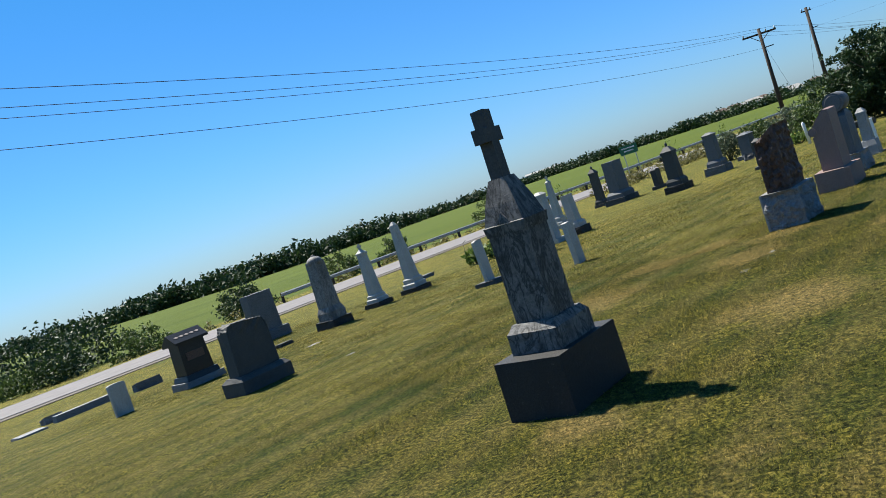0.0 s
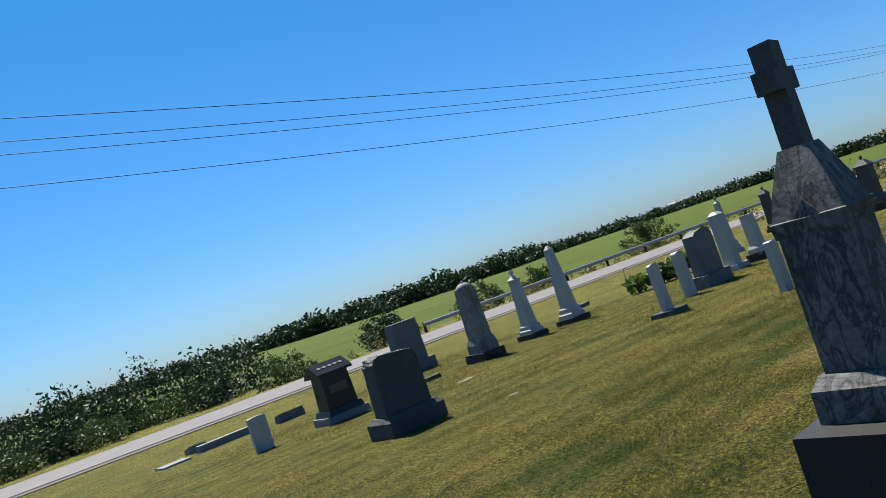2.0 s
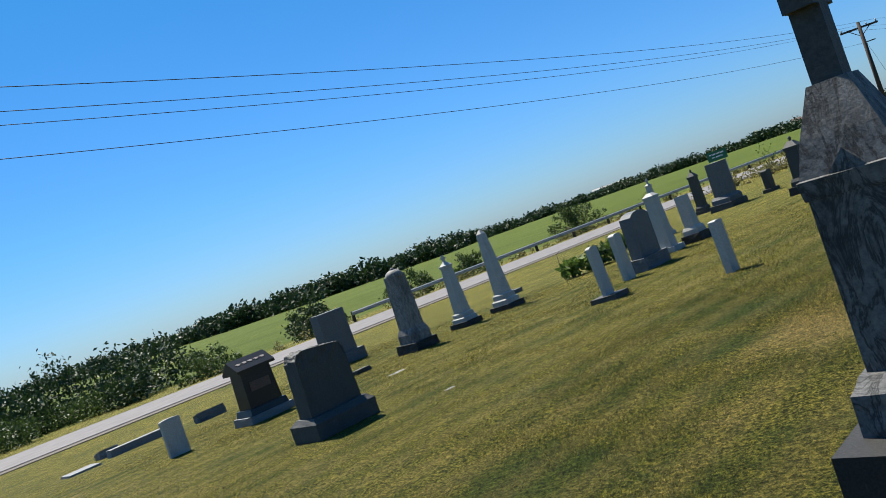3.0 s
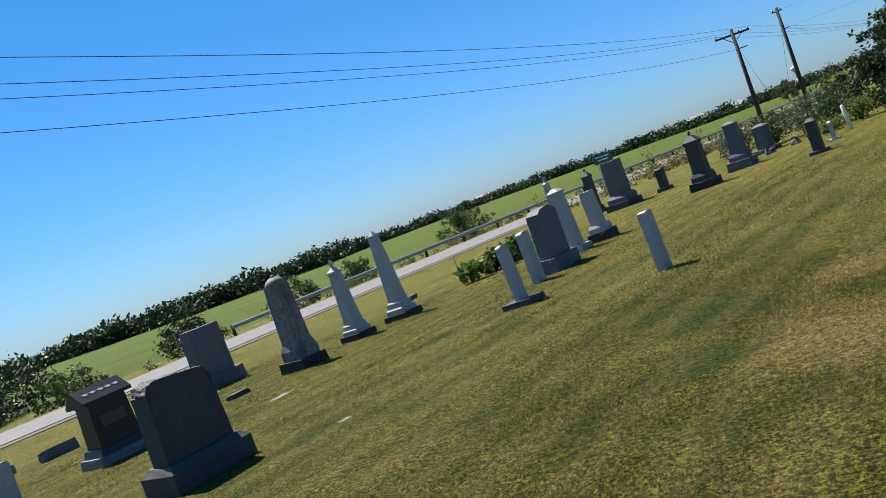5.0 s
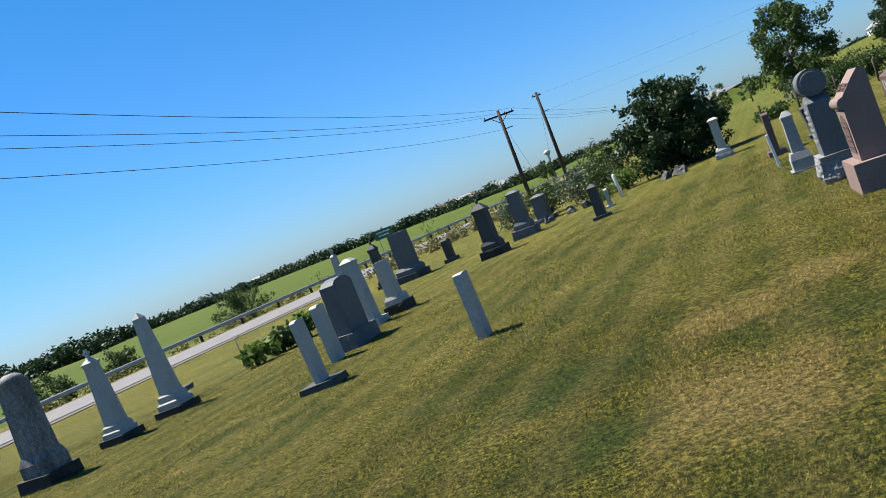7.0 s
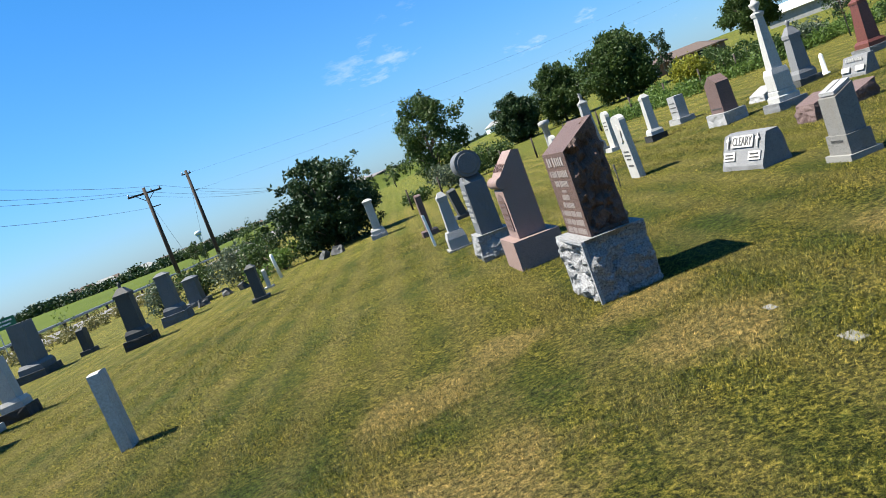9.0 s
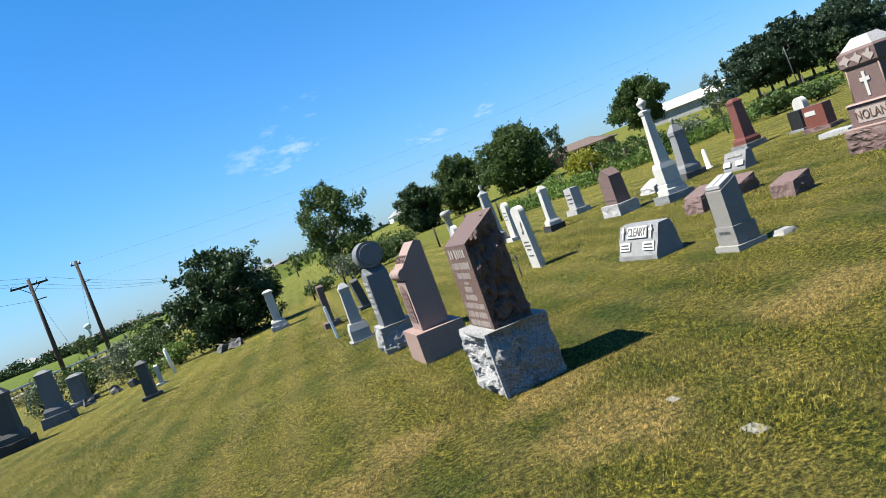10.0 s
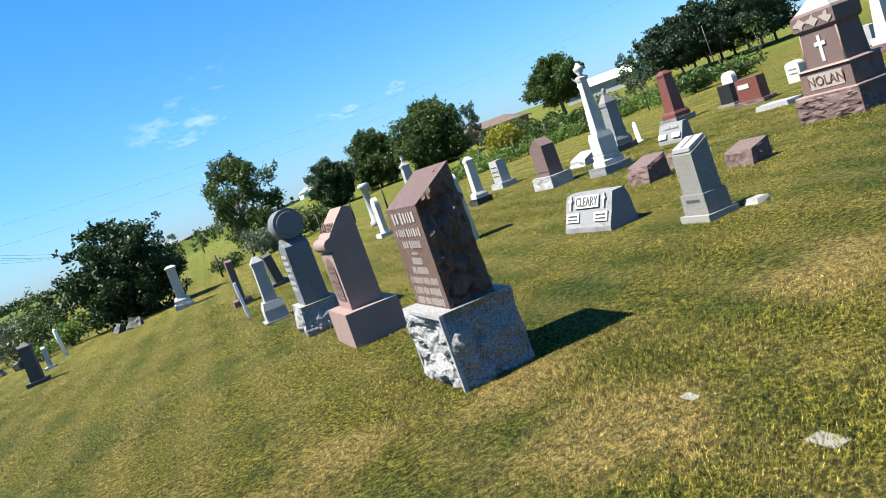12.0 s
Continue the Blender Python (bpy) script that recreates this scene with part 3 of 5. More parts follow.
def wedge(x, y, dx, dy, h, mat, label, front=0.55, name="slant_marker", top_mat=None, yaw=YAW, seed=1):
    p = thing(name, x, y, label, "gravestone", yaw=yaw)
    pts = [(-dx / 2, 0), (dx / 2, 0), (dx / 2, h + 0.05), (-dx / 2 + dx * 0.12, h * front + 0.05)]
    bm = slab(pts, dy, "y", 0)
    bmesh.ops.subdivide_edges(bm, edges=bm.edges[:], cuts=8, use_grid_fill=True)
    bm.normal_update()
    for v in bm.verts:
        if v.normal.z < 0.6:
            q = v.co + Vector((seed, 0, 0))
            v.co += v.normal * 0.03 * (noise.noise(q * 7) + 0.7 * noise.noise(q * 17))
    bmesh.ops.triangulate(bm, faces=bm.faces[:])
    add(p, "block", bm, mat)
    return p


# cross monument beside the path
cm = thing("cross_monument", 0.52, 6.19, "old mottled marble monument on dark stone base, topped by stone cross", "gravestone", sink=0.06)
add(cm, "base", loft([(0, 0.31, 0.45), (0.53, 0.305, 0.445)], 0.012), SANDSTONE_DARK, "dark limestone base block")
add(cm, "plinth", rocky([(0.53, 0.235, 0.265), (0.70, 0.235, 0.265), (0.76, 0.20, 0.21)], 0.012, 4, 2), MARBLE_OLD)
add(cm, "shaft", loft([(0.755, 0.178, 0.165), (1.47, 0.178, 0.16)], 0.012), MARBLE_OLD)
add(cm, "cornice", loft([(1.47, 0.19, 0.165), (1.55, 0.20, 0.172), (1.555, 0.19, 0.165)], 0.008), MARBLE_OLD)
add(cm, "roof", loft([(1.55, 0.188, 0.162), (1.70, 0.15, 0.13), (1.90, 0.078, 0.075)], 0.012), MARBLE_OLD)
for sy in (-1, 1):
    bm = bmesh.new()
    a = [bm.verts.new(c) for c in ((-0.07, sy * 0.168, 1.555), (0.07, sy * 0.168, 1.555), (0, sy * 0.16, 1.64), (0, sy * 0.10, 1.66))]
    for q in ((0, 1, 2), (0, 2, 3), (1, 3, 2), (0, 3, 1)):
        bm.faces.new([a[k] for k in q])
    add(cm, "gablet", bm, MARBLE_OLD)
add(cm, "cross", slab([(-0.055, 1.88), (0.055, 1.88), (0.05, 2.19), (0.115, 2.185), (0.115, 2.30), (0.05, 2.30), (0.052, 2.44), (-0.05, 2.45), (-0.05, 2.30), (-0.115, 2.31), (-0.115, 2.19), (-0.05, 2.19)], 0.12, "x", 0.012), SLATE, "dark weathered stone cross")

# brown rock-faced monument on pale granite
bw = thing("slant_top_monument", 3.2, 12.37, "brown granite monument with slanted top on rough pale granite base", "gravestone")
add(bw, "base", rocky([(0, 0.235, 0.37), (0.10, 0.27, 0.40), (0.58, 0.27, 0.40)], 0.075, 26, 3), GRANITE_ROCK, "rock-faced pale gray granite base")
for sy in (-1, 1):
    add(bw, "drafted_margin", box(-0.262, sy * 0.392, 0.31, 0.03, 0.03, 0.53, 0.004), GRANITE_PALE, "narrow dressed edge of the base")
add(bw, "drafted_margin", box(-0.262, 0, 0.562, 0.03, 0.75, 0.028, 0.004), GRANITE_PALE, "narrow dressed edge of the base")
bm = slab([(-0.165, 0.58), (0.17, 0.58), (0.155, 1.50), (-0.155, 1.30)], 0.70, "y", 0)
bmesh.ops.subdivide_edges(bm, edges=bm.edges[:], cuts=26, use_grid_fill=True)
bm.normal_update()
for v in bm.verts:
    if abs(v.normal.y) > 0.4 or v.normal.x > 0.5:
        if v.co.x > -0.14 and v.normal.z < 0.5:
            rim = min(0.17 - abs(v.co.x), 1.4 - v.co.z) if abs(v.normal.y) > 0.4 else 0.1
            v.co += v.normal * 0.07 * max(0.15, min(1, rim / 0.06)) * (noise.noise(v.co * 6) * 0.8 + 0.7 * noise.noise(v.co * 14) + 0.5 * noise.noise(v.co * 33) - 0.2)
bmesh.ops.triangulate(bm, faces=bm.faces[:])
add(bw, "body", bm, GRANITE_BROWN)
for z, w, h in ((1.225, 0.52, 0.085), (1.12, 0.56, 0.06), (1.035, 0.40, 0.06), (0.97, 0.14, 0.025), (0.915, 0.22, 0.05), (0.845, 0.34, 0.05), (0.77, 0.58, 0.05), (0.695, 0.56, 0.055), (0.62, 0.56, 0.055)):
    bars([(0, z, w)], LETTER_GRAY, bw, -0.163 + (z - 0.62) * 0.009, 0.0, height=h)

# pink scroll-top monument
fa = thing("scroll_top_monument", 4.38, 15.06, "pink granite monument with scrolled slant top and arched panel", "gravestone")
add(fa, "base", loft([(0, 0.29, 0.43), (0.40, 0.285, 0.425)], 0.012), GRANITE_PINK)
scroll = [(-0.17, 0.40), (0.17, 0.40), (0.17, 1.40), (0.09, 1.42), (0.0, 1.33)]
scroll += [(-0.14 + 0.075 * math.cos(a), 1.09 + 0.075 * math.sin(a)) for a in [radians(q) for q in range(90, 271, 30)]] + [(-0.17, 1.0)]
add(fa, "body", slab(scroll, 0.56, "y", 0.008), GRANITE_PINK)
add(fa, "scroll", rod((-0.15, -0.31, 1.09), (-0.15, 0.31, 1.09), 0.07, 0.07, 16), GRANITE_PINK)
add(fa, "panel", slab([(u, v + 0.50) for u, v in arch(0.38, 0.46, 0.16)], 0.014, "x", 0.003), GRANITE_MAUVE, "recessed arched inscription panel").location.x = -0.174
bars([(0, 0.86, 0.24), (0, 0.80, 0.28), (0, 0.70, 0.3), (0, 0.64, 0.28), (0, 0.56, 0.2)], LETTER_PINK, fa, -0.182, height=0.03)
words("FATHER", 0.15, LETTER_PINK, fa, -0.077, 0, 1.25, 0.005, slope=radians(39))

# drum-topped monument
dm = thing("drum_top_monument", 4.98, 16.82, "blue-gray granite monument crowned by stone drum, on rough base", "gravestone")
add(dm, "base", rocky([(0, 0.24, 0.33), (0.12, 0.27, 0.37), (0.42, 0.24, 0.34)], 0.045, 12, 5), GRANITE_ROCK)
add(dm, "body", rocky([(0.42, 0.16, 0.27), (1.16, 0.15, 0.255), (1.26, 0.12, 0.12)], 0.02, 6, 9, True), GRANITE_BLUE)
add(dm, "drum", rod((0, -0.25, 1.43), (0, 0.25, 1.43), 0.185, 0.185, 32), GRANITE_BLUE)
for sy in (-1, 1):
    add(dm, "rim", rod((0, sy * 0.245, 1.43), (0, sy * 0.262, 1.43), 0.15, 0.14, 32), GRANITE_BLUE)
bars([(0, 0.62 + 0.085 * k, 0.4) for k in range(6)], LETTER_PALE, dm, -0.163, height=0.05)

# name markers
cl = thing("bevel_headstone", 7.2, 13.92, "pale gray granite headstone with rock edges and raised family name", "headstone")
bm = slab([(-0.20, 0), (0.2, 0), (0.13, 0.47), (-0.03, 0.46), (-0.19, 0.10)], 1.06, "y", 0)
bmesh.ops.subdivide_edges(bm, edges=bm.edges[:], cuts=6, use_grid_fill=True)
bm.normal_update()
for v in bm.verts:
    if abs(v.normal.y) > 0.4 or v.normal.z > 0.8 or v.co.z < 0.13:
        v.co += v.normal * 0.03 * noise.noise(v.co * 8)
add(cl, "block", bm, GRANITE_GRAY)
sl = math.atan2(0.17, 0.38)
add(cl, "name_panel", box(0, 0, 0, 0.012, 0.54, 0.15), LETTER_PALE).matrix_local = pose(-0.082, 0, 0.385, 0, math.degrees(sl), 0)
words("CLEARY", 0.155, LETTER_DARK, cl, -0.092, 0, 0.385, 0.004, slope=sl, squeeze=0.9)
for sy in (-1, 1):
    add(cl, "date_panel", box(0, 0, 0, 0.012, 0.30, 0.11), LETTER_PALE).matrix_local = pose(-0.152, sy * 0.32, 0.215, 0, math.degrees(sl), 0)
    bars([(sy * 0.32, 0.235, 0.2), (sy * 0.32, 0.195, 0.24)], LETTER_DARK, cl, -0.152, 0.4, height=0.022)
    add(cl, "cross", box(0, 0, 0, 0.01, 0.03, 0.16), LETTER_PALE).matrix_local = pose(-0.085, sy * 0.38, 0.385, 0, math.degrees(sl), 0)
    add(cl, "cross", box(0, 0, 0, 0.012, 0.09, 0.03), LETTER_PALE).matrix_local = pose(-0.078, sy * 0.38, 0.41, 0, math.degrees(sl), 0)

nl = thing("family_monument", 11.1, 12.25, "tall mauve granite family monument with carved cross and name band", "gravestone")
nl.scale = (0.93, 0.93, 0.93)
add(nl, "base", rocky([(0, 0.42, 0.60), (0.42, 0.40, 0.58)], 0.05, 14, 8), GRANITE_MAUVE)
add(nl, "plinth", rocky([(0.42, 0.31, 0.47), (0.78, 0.30, 0.46)], 0.03, 10, 4, True), GRANITE_MAUVE)
add(nl, "shaft", loft([(0.78, 0.235, 0.37), (1.32, 0.22, 0.34)], 0.01), GRANITE_MAUVE)
add(nl, "frieze", loft([(1.32, 0.235, 0.36), (1.36, 0.26, 0.39), (1.56, 0.26, 0.39), (1.60, 0.22, 0.33)], 0.01), GRANITE_MAUVE)
add(nl, "cap", loft([(1.60, 0.22, 0.33), (1.76, 0.10, 0.16)], 0.012), GRANITE_PALE)
add(nl, "name_panel", box(-0.308, 0, 0.60, 0.014, 0.62, 0.22), LETTER_GRAY)
words("NOLAN", 0.20, GRANITE_BROWN, nl, -0.318, 0, 0.60, 0.008, squeeze=0.95)
# thin lighter slabs put sunlight on the mauve tops as colour
add(nl, "sunlit_ledge", loft([(0.415, 0.40, 0.575), (0.435, 0.39, 0.565)], 0.004), GRANITE_PINK, "top of the base, coloured pale for the sun on it")
add(nl, "sunlit_ledge", loft([(0.775, 0.33, 0.485), (0.80, 0.30, 0.455)], 0.004), GRANITE_PINK, "top of the plinth, coloured pale for the sun on it")
for sy in (-1, 1):
    add(nl, "corner_bead", rod((-0.228, sy * 0.352, 0.80), (-0.216, sy * 0.332, 1.32), 0.014, 0.014, 8), GRANITE_PINK, "slim pale corner moulding")
add(nl, "cross", slab([(-0.03, 0.86), (0.03, 0.86), (0.03, 1.09), (0.10, 1.09), (0.10, 1.15), (0.03, 1.15), (0.03, 1.24), (-0.03, 1.24), (-0.03, 1.15), (-0.10, 1.15), (-0.10, 1.09), (-0.03, 1.09)], 0.03, "x", 0.004), LETTER_PALE).location.x = -0.228
for k in range(3):
    add(nl, "carving", slab([(-0.24 + 0.24 * k + 0.085 * math.cos(a) * (1 + 0.4 * math.sin(4 * a + k)), 1.46 + 0.07 * math.sin(a) * (1 + 0.4 * math.cos(3 * a))) for a in [radians(15 * q) for q in range(24)]], 0.02, "x", 0), LETTER_GRAY).location.x = -0.262

# gray pedestal marker with open book
gp = thing("book_top_marker", 6.43, 12.12, "gray granite marker with carved open book on slanted top", "gravestone")
add(gp, "footing", box(0, 0, 0.055, 0.36, 0.43, 0.11), CONCRETE)
add(gp, "base", loft([(0.11, 0.14, 0.18), (0.31, 0.135, 0.175)], 0.01), GRANITE_MID)
add(gp, "body", slab([(-0.115, 0.31), (0.115, 0.31), (0.11, 0.80), (-0.11, 0.70)], 0.29, "y", 0.01), GRANITE_MID)
add(gp, "book", slab([(-0.10, 0.72), (0.10, 0.80), (0.10, 0.835), (-0.10, 0.755)], 0.26, "y", 0.01), GRANITE_PALE, "pale carved open book")
add(gp, "page_groove", slab([(-0.085, 0.762), (0.085, 0.83), (0.085, 0.834), (-0.085, 0.766)], 0.02, "y", 0), LETTER_DARK, "dark gutter between the pages")
bars([(0, 0.25, 0.2)], LETTER_DARK, gp, -0.139, height=0.03)

# stones of the row nearest the road
sm = thing("rough_top_monument", -6.28, 12.9, "dull gray stone monument with broken rough top on wide base", "gravestone")
add(sm, "base", rocky([(0, 0.33, 0.57), (0.30, 0.33, 0.57), (0.38, 0.24, 0.50)], 0.012, 5, 11), SLATE)
bm = slab([(-0.47, 0.38), (0.47, 0.38), (0.445, 1.17), (0.38, 1.27), (0.1, 1.29), (-0.24, 1.33), (-0.38, 1.30), (-0.435, 1.20)], 0.31, "x", 0)
bmesh.ops.triangulate(bm, faces=bm.faces[:])
bmesh.ops.subdivide_edges(bm, edges=bm.edges[:], cuts=7, use_grid_fill=True)
bm.normal_update()
for v in bm.verts:
    rough = 0.035 if v.co.z > 1.12 else 0.006
    v.co += v.normal * rough * (noise.noise(v.co * 9) + 0.7 * noise.noise(v.co * 21))
add(sm, "body", bm, SLATE)
bk = thing("roofed_monument", -10.5, 17.1, "dark polished granite monument with sloping roof top and rough base", "gravestone")
add(bk, "base", rocky([(0, 0.40, 0.56), (0.22, 0.38, 0.54)], 0.02, 4, 15), GRANITE_GRAY)
add(bk, "plinth", loft([(0.22, 0.33, 0.48), (0.36, 0.30, 0.45)], 0.012), GRANITE_BLACK)
add(bk, "body", loft([(0.36, 0.24, 0.40), (1.14, 0.22, 0.37)], 0.01), GRANITE_BLACK)
add(bk, "roof", slab([(-0.32, 1.14), (0.32, 1.14), (0.32, 1.2), (-0.02, 1.44), (-0.32, 1.2)], 0.95, "y", 0.012), GRANITE_BLACK)
for q in range(5):
    add(bk, "carving", slab([(-0.3 + 0.15 * q + 0.05 * math.cos(a) * (1 + 0.4 * math.sin(5 * a)), 1.33 + 0.035 * math.sin(a)) for a in [radians(15 * j) for j in range(24)]], 0.012, "x", 0), LETTER_GRAY).matrix_local = pose(0.153 - 1.33 * math.sin(radians(-54)), 0, 1.325 - 1.33 * math.cos(radians(54)), 0, -54, 0)
add(bk, "name_panel", box(0.242, 0, 0.80, 0.012, 0.5, 0.2), GRANITE_BROWN)
pedestal(-12.2, 23.9, 1.72, (0.75, 1.4, 0.4), None, (0.42, 1.05, 0.95), GRANITE_BLUE, GRANITE_BLUE, "broad gray granite headstone on wide sloped base", "flat", name="wide_headstone")
tablet(-11.55, 15.5, 0.42, 0.78, 0.11, MARBLE, "small plain white marble headstone", group="plain white headstones")
ld = thing("ledger_stone", -16.75, 20.0, "long low gray stone grave kerb lying in grass", "grave slab")
add(ld, "slab", rocky([(0, 0.16, 0.95), (0.26, 0.15, 0.93)], 0.015, 4, 3), GRANITE_GRAY)
wedge(-18.0, 19.9, 0.5, 0.55, 0.24, GRANITE_GRAY, "low gray wedge marker beside the kerb stone", 0.6)
fl = thing("flat_marker", -17.1, 18.1, "flat gray stone slab lying in grass", "grave slab")
add(fl, "slab", rocky([(0, 0.35, 0.42), (0.11, 0.33, 0.4)], 0.01, 3, 5), GRANITE_GRAY)
wedge(-15.2, 21.1, 0.35, 0.85, 0.28, GRANITE_BLUE, "low dark gray slant marker", 0.75, seed=4)
wedge(-9.45, 19.8, 0.25, 0.45, 0.11, SLATE, "small dark slab set low in lawn", 0.9, "flat_marker")
for cx, cy, s in ((-7.4, 17.5, 0.22), (2.6, 10.37, 0.06), (2.2, 9.59, 0.09), (-4.6, 13.4, 0.1)):
    f = thing("flush_marker", cx, cy, "small pale flush marker stone in the lawn", "grave marker", sink=0.05)
    add(f, "stone", rocky([(0, s * 0.5, s * 0.95), (0.055, s * 0.45, s * 0.85)], 0.012, 2, int(cx * 9), False, False), CONCRETE)
rk = thing("field_stone", 6.62, 11.72, "small pale loose rock on the grass", "rock")
add(rk, "stone", rocky([(0, 0.1, 0.12), (0.1, 0.07, 0.08)], 0.03, 2, 3, False, False), CONCRETE)

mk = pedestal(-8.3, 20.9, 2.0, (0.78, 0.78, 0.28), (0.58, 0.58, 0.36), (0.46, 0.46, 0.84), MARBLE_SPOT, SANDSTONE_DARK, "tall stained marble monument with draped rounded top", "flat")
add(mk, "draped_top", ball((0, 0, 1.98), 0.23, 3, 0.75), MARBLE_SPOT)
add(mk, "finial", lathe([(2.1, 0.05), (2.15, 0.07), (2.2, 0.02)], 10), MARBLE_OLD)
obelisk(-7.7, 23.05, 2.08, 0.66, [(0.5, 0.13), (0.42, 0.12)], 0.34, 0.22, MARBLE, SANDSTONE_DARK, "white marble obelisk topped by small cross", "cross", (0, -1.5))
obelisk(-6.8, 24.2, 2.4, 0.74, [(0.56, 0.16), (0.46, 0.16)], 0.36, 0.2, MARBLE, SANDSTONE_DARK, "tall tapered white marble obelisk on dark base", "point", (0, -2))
wedge(-8.3, 29.5, 0.5, 0.95, 0.14, GRANITE_BLUE, "low dark stone slab in grass near road", 0.9, "flat_marker")
tablet(-2.85, 18.15, 0.28, 1.0, 0.10, MARBLE, "narrow white marble tablet on flat dark slab", (0.62, 0.5, 0.15), 0.04, (0, -3), SLATE)
tablet(-2.8, 20.85, 0.30, 1.1, 0.16, MARBLE, "white marble tablet standing beside gray headstone", None, 0.05, (0, -2))
g = pedestal(-2.45, 22.1, 1.34, (0.55, 1.12, 0.36), None, (0.32, 0.86, 0.97), GRANITE_BLUE, GRANITE_BLUE, "broad blue-gray granite headstone with peaked top", "flat", name="wide_headstone")
add(g, "peak", slab([(-0.415, 1.33), (0.415, 1.33), (0.27, 1.42), (0, 1.46), (-0.27, 1.42)], 0.30, "x", 0.01), GRANITE_BLUE)
pedestal(-2.14, 24.6, 1.72, (0.6, 0.6, 0.2), None, (0.34, 0.36, 0.85), MARBLE, MARBLE, "tall white marble pillar with hipped top", "hip", (0, -2))
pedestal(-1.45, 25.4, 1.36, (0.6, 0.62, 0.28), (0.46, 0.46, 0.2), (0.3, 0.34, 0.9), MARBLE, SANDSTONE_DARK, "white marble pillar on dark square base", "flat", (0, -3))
tablet(-0.48, 16.4, 0.26, 0.90, 0.13, MARBLE, "plain white marble tablet standing alone on lawn", None, 0.015, (0, -2), group="plain white headstones")
obelisk(-2.95, 32.5, 2.25, 0.6, [(0.48, 0.14), (0.4, 0.2)], 0.3, 0.16, MARBLE, MARBLE, "slim white marble obelisk behind pillars", "cross")
dk = pedestal(-0.66, 37.5, 1.98, (1.0, 1.5, 0.3), (0.8, 1.2, 0.3), (0.55, 0.95, 0.95), GRANITE_BLUE, SLATE, "large dark granite block monument on stepped base", "flat")
pedestal(-1.8, 40.0, 2.1, (0.6, 0.6, 0.2), (0.48, 0.48, 0.2), (0.36, 0.36, 0.9), SLATE, SLATE, "dark stone monument with pointed finial", "finial")
tablet(1.06, 38.4, 0.5, 0.8, 0.25, SLATE, "small dark gray headstone on low base", (0.45, 0.75, 0.2), 0.06)
pedestal(1.84, 30.7, 1.9, (0.8, 0.85, 0.3), (0.6, 0.62, 0.25), (0.44, 0.46, 0.9), SLATE, SANDSTONE_DARK, "dark gothic monument with gabled cap and finial", "finial")
pedestal(3.5, 33.8, 1.72, (0.85, 0.9, 0.35), (0.62, 0.62, 0.25), (0.46, 0.46, 0.88), GRANITE_BLUE, GRANITE_BLUE, "tapered blue-gray granite pedestal with hipped cap", "hip")
pedestal(5.2, 38.4, 1.2, (0.9, 1.1, 0.22), None, (0.5, 0.8, 0.92), GRANITE_BLUE, GRANITE_BLUE, "squat gray granite block headstone", "hip")
pedestal(4.52, 27.6, 1.02, (0.46, 0.52, 0.14), None, (0.26, 0.34, 0.92), SLATE, SLATE, "dark upright post-like headstone on square base", "hip")
tablet(5.7, 30.6, 0.25, 0.55, 0.10, MARBLE, "small white leaning marble headstone", (0.3, 0.35, 0.1), 0.05)
wp = thing("post", 6.8, 32.7, "thin white painted marker post", "post", lean=(3, -4))
add(wp, "post", lathe([(0, 0.06), (0.85, 0.055), (0.9, 0.03)], 10), PAINT_WHITE)
for q, (ax, ay) in enumerate(((8.3, 32.4), (8.65, 32.0), (4.9, 36.2), (5.9, 36.4), (6.35, 35.6))):
    f = thing("field_stone", ax, ay, "gray broken stone leaning at lawn edge", "rock", yaw=q * 50, lean=(10, 25))
    add(f, "stone", rocky([(0, 0.14, 0.22), (0.32, 0.09, 0.16)], 0.05, 3, q, False, False), SLATE)
fm = pedestal(9.8, 30.9, 1.25, (0.55, 0.75, 0.2), (0.45, 0.62, 0.18), (0.26, 0.5, 1.0), MARBLE, GRANITE_PALE, "white marble double monument under the bushy tree", "flat")
add(fm, "cap", loft([(1.25, 0.16, 0.3), (1.3, 0.17, 0.31), (1.36, 0.08, 0.2)], 0.01), MARBLE)
st = thing("post", 6.48, 21.32, "thin white wooden stake in lawn", "post", lean=(0, -3))
add(st, "post", box(0, 0, 0.36, 0.05, 0.09, 0.74), PAINT_WHITE)
ck = pedestal(5.87, 19.36, 1.1, (0.44, 0.5, 0.08), (0.34, 0.38, 0.3), (0.2, 0.24, 0.85), GRANITE_PALE, CONCRETE, "slim gray stone pillar headstone on square plinth", "hip")
tablet(7.9, 24.0, 0.4, 0.9, 0.14, GRANITE_MAUVE, "brownish headstone behind slim pillar", (0.4, 0.6, 0.18), 0.05)
tablet(9.3, 24.6, 0.5, 0.7, 0.2, SLATE, "dark slanted headstone behind drum monument", (0.4, 0.6, 0.15), 0.05, (0, -8))

# the upper lawn
pc = thing("column_monument", 16.3, 29.2, "slim pale column with capped top", "gravestone")
add(pc, "column", lathe([(0, 0.2), (0.2, 0.2), (0.25, 0.13), (1.3, 0.11), (1.36, 0.2), (1.48, 0.2), (1.52, 0.1)], 14), GRANITE_PALE)
obelisk(14.1, 24.5, 1.85, 0.55, [(0.42, 0.2)], 0.3, 0.2, GRANITE_PALE, GRANITE_PALE, "pale stone shaft topped by small cross", "cross")
tablet(13.9, 23.6, 0.42, 1.0, 0.12, MARBLE, "white marble headstone with rounded head", (0.4, 0.55, 0.15), 0.16, rows=((0.7, 0.6), (0.6, 0.7), (0.5, 0.5)))
tablet(12.6, 24.4, 0.4, 0.95, 0.12, MARBLE, "white marble headstone with rounded head", (0.4, 0.55, 0.15), 0.16)
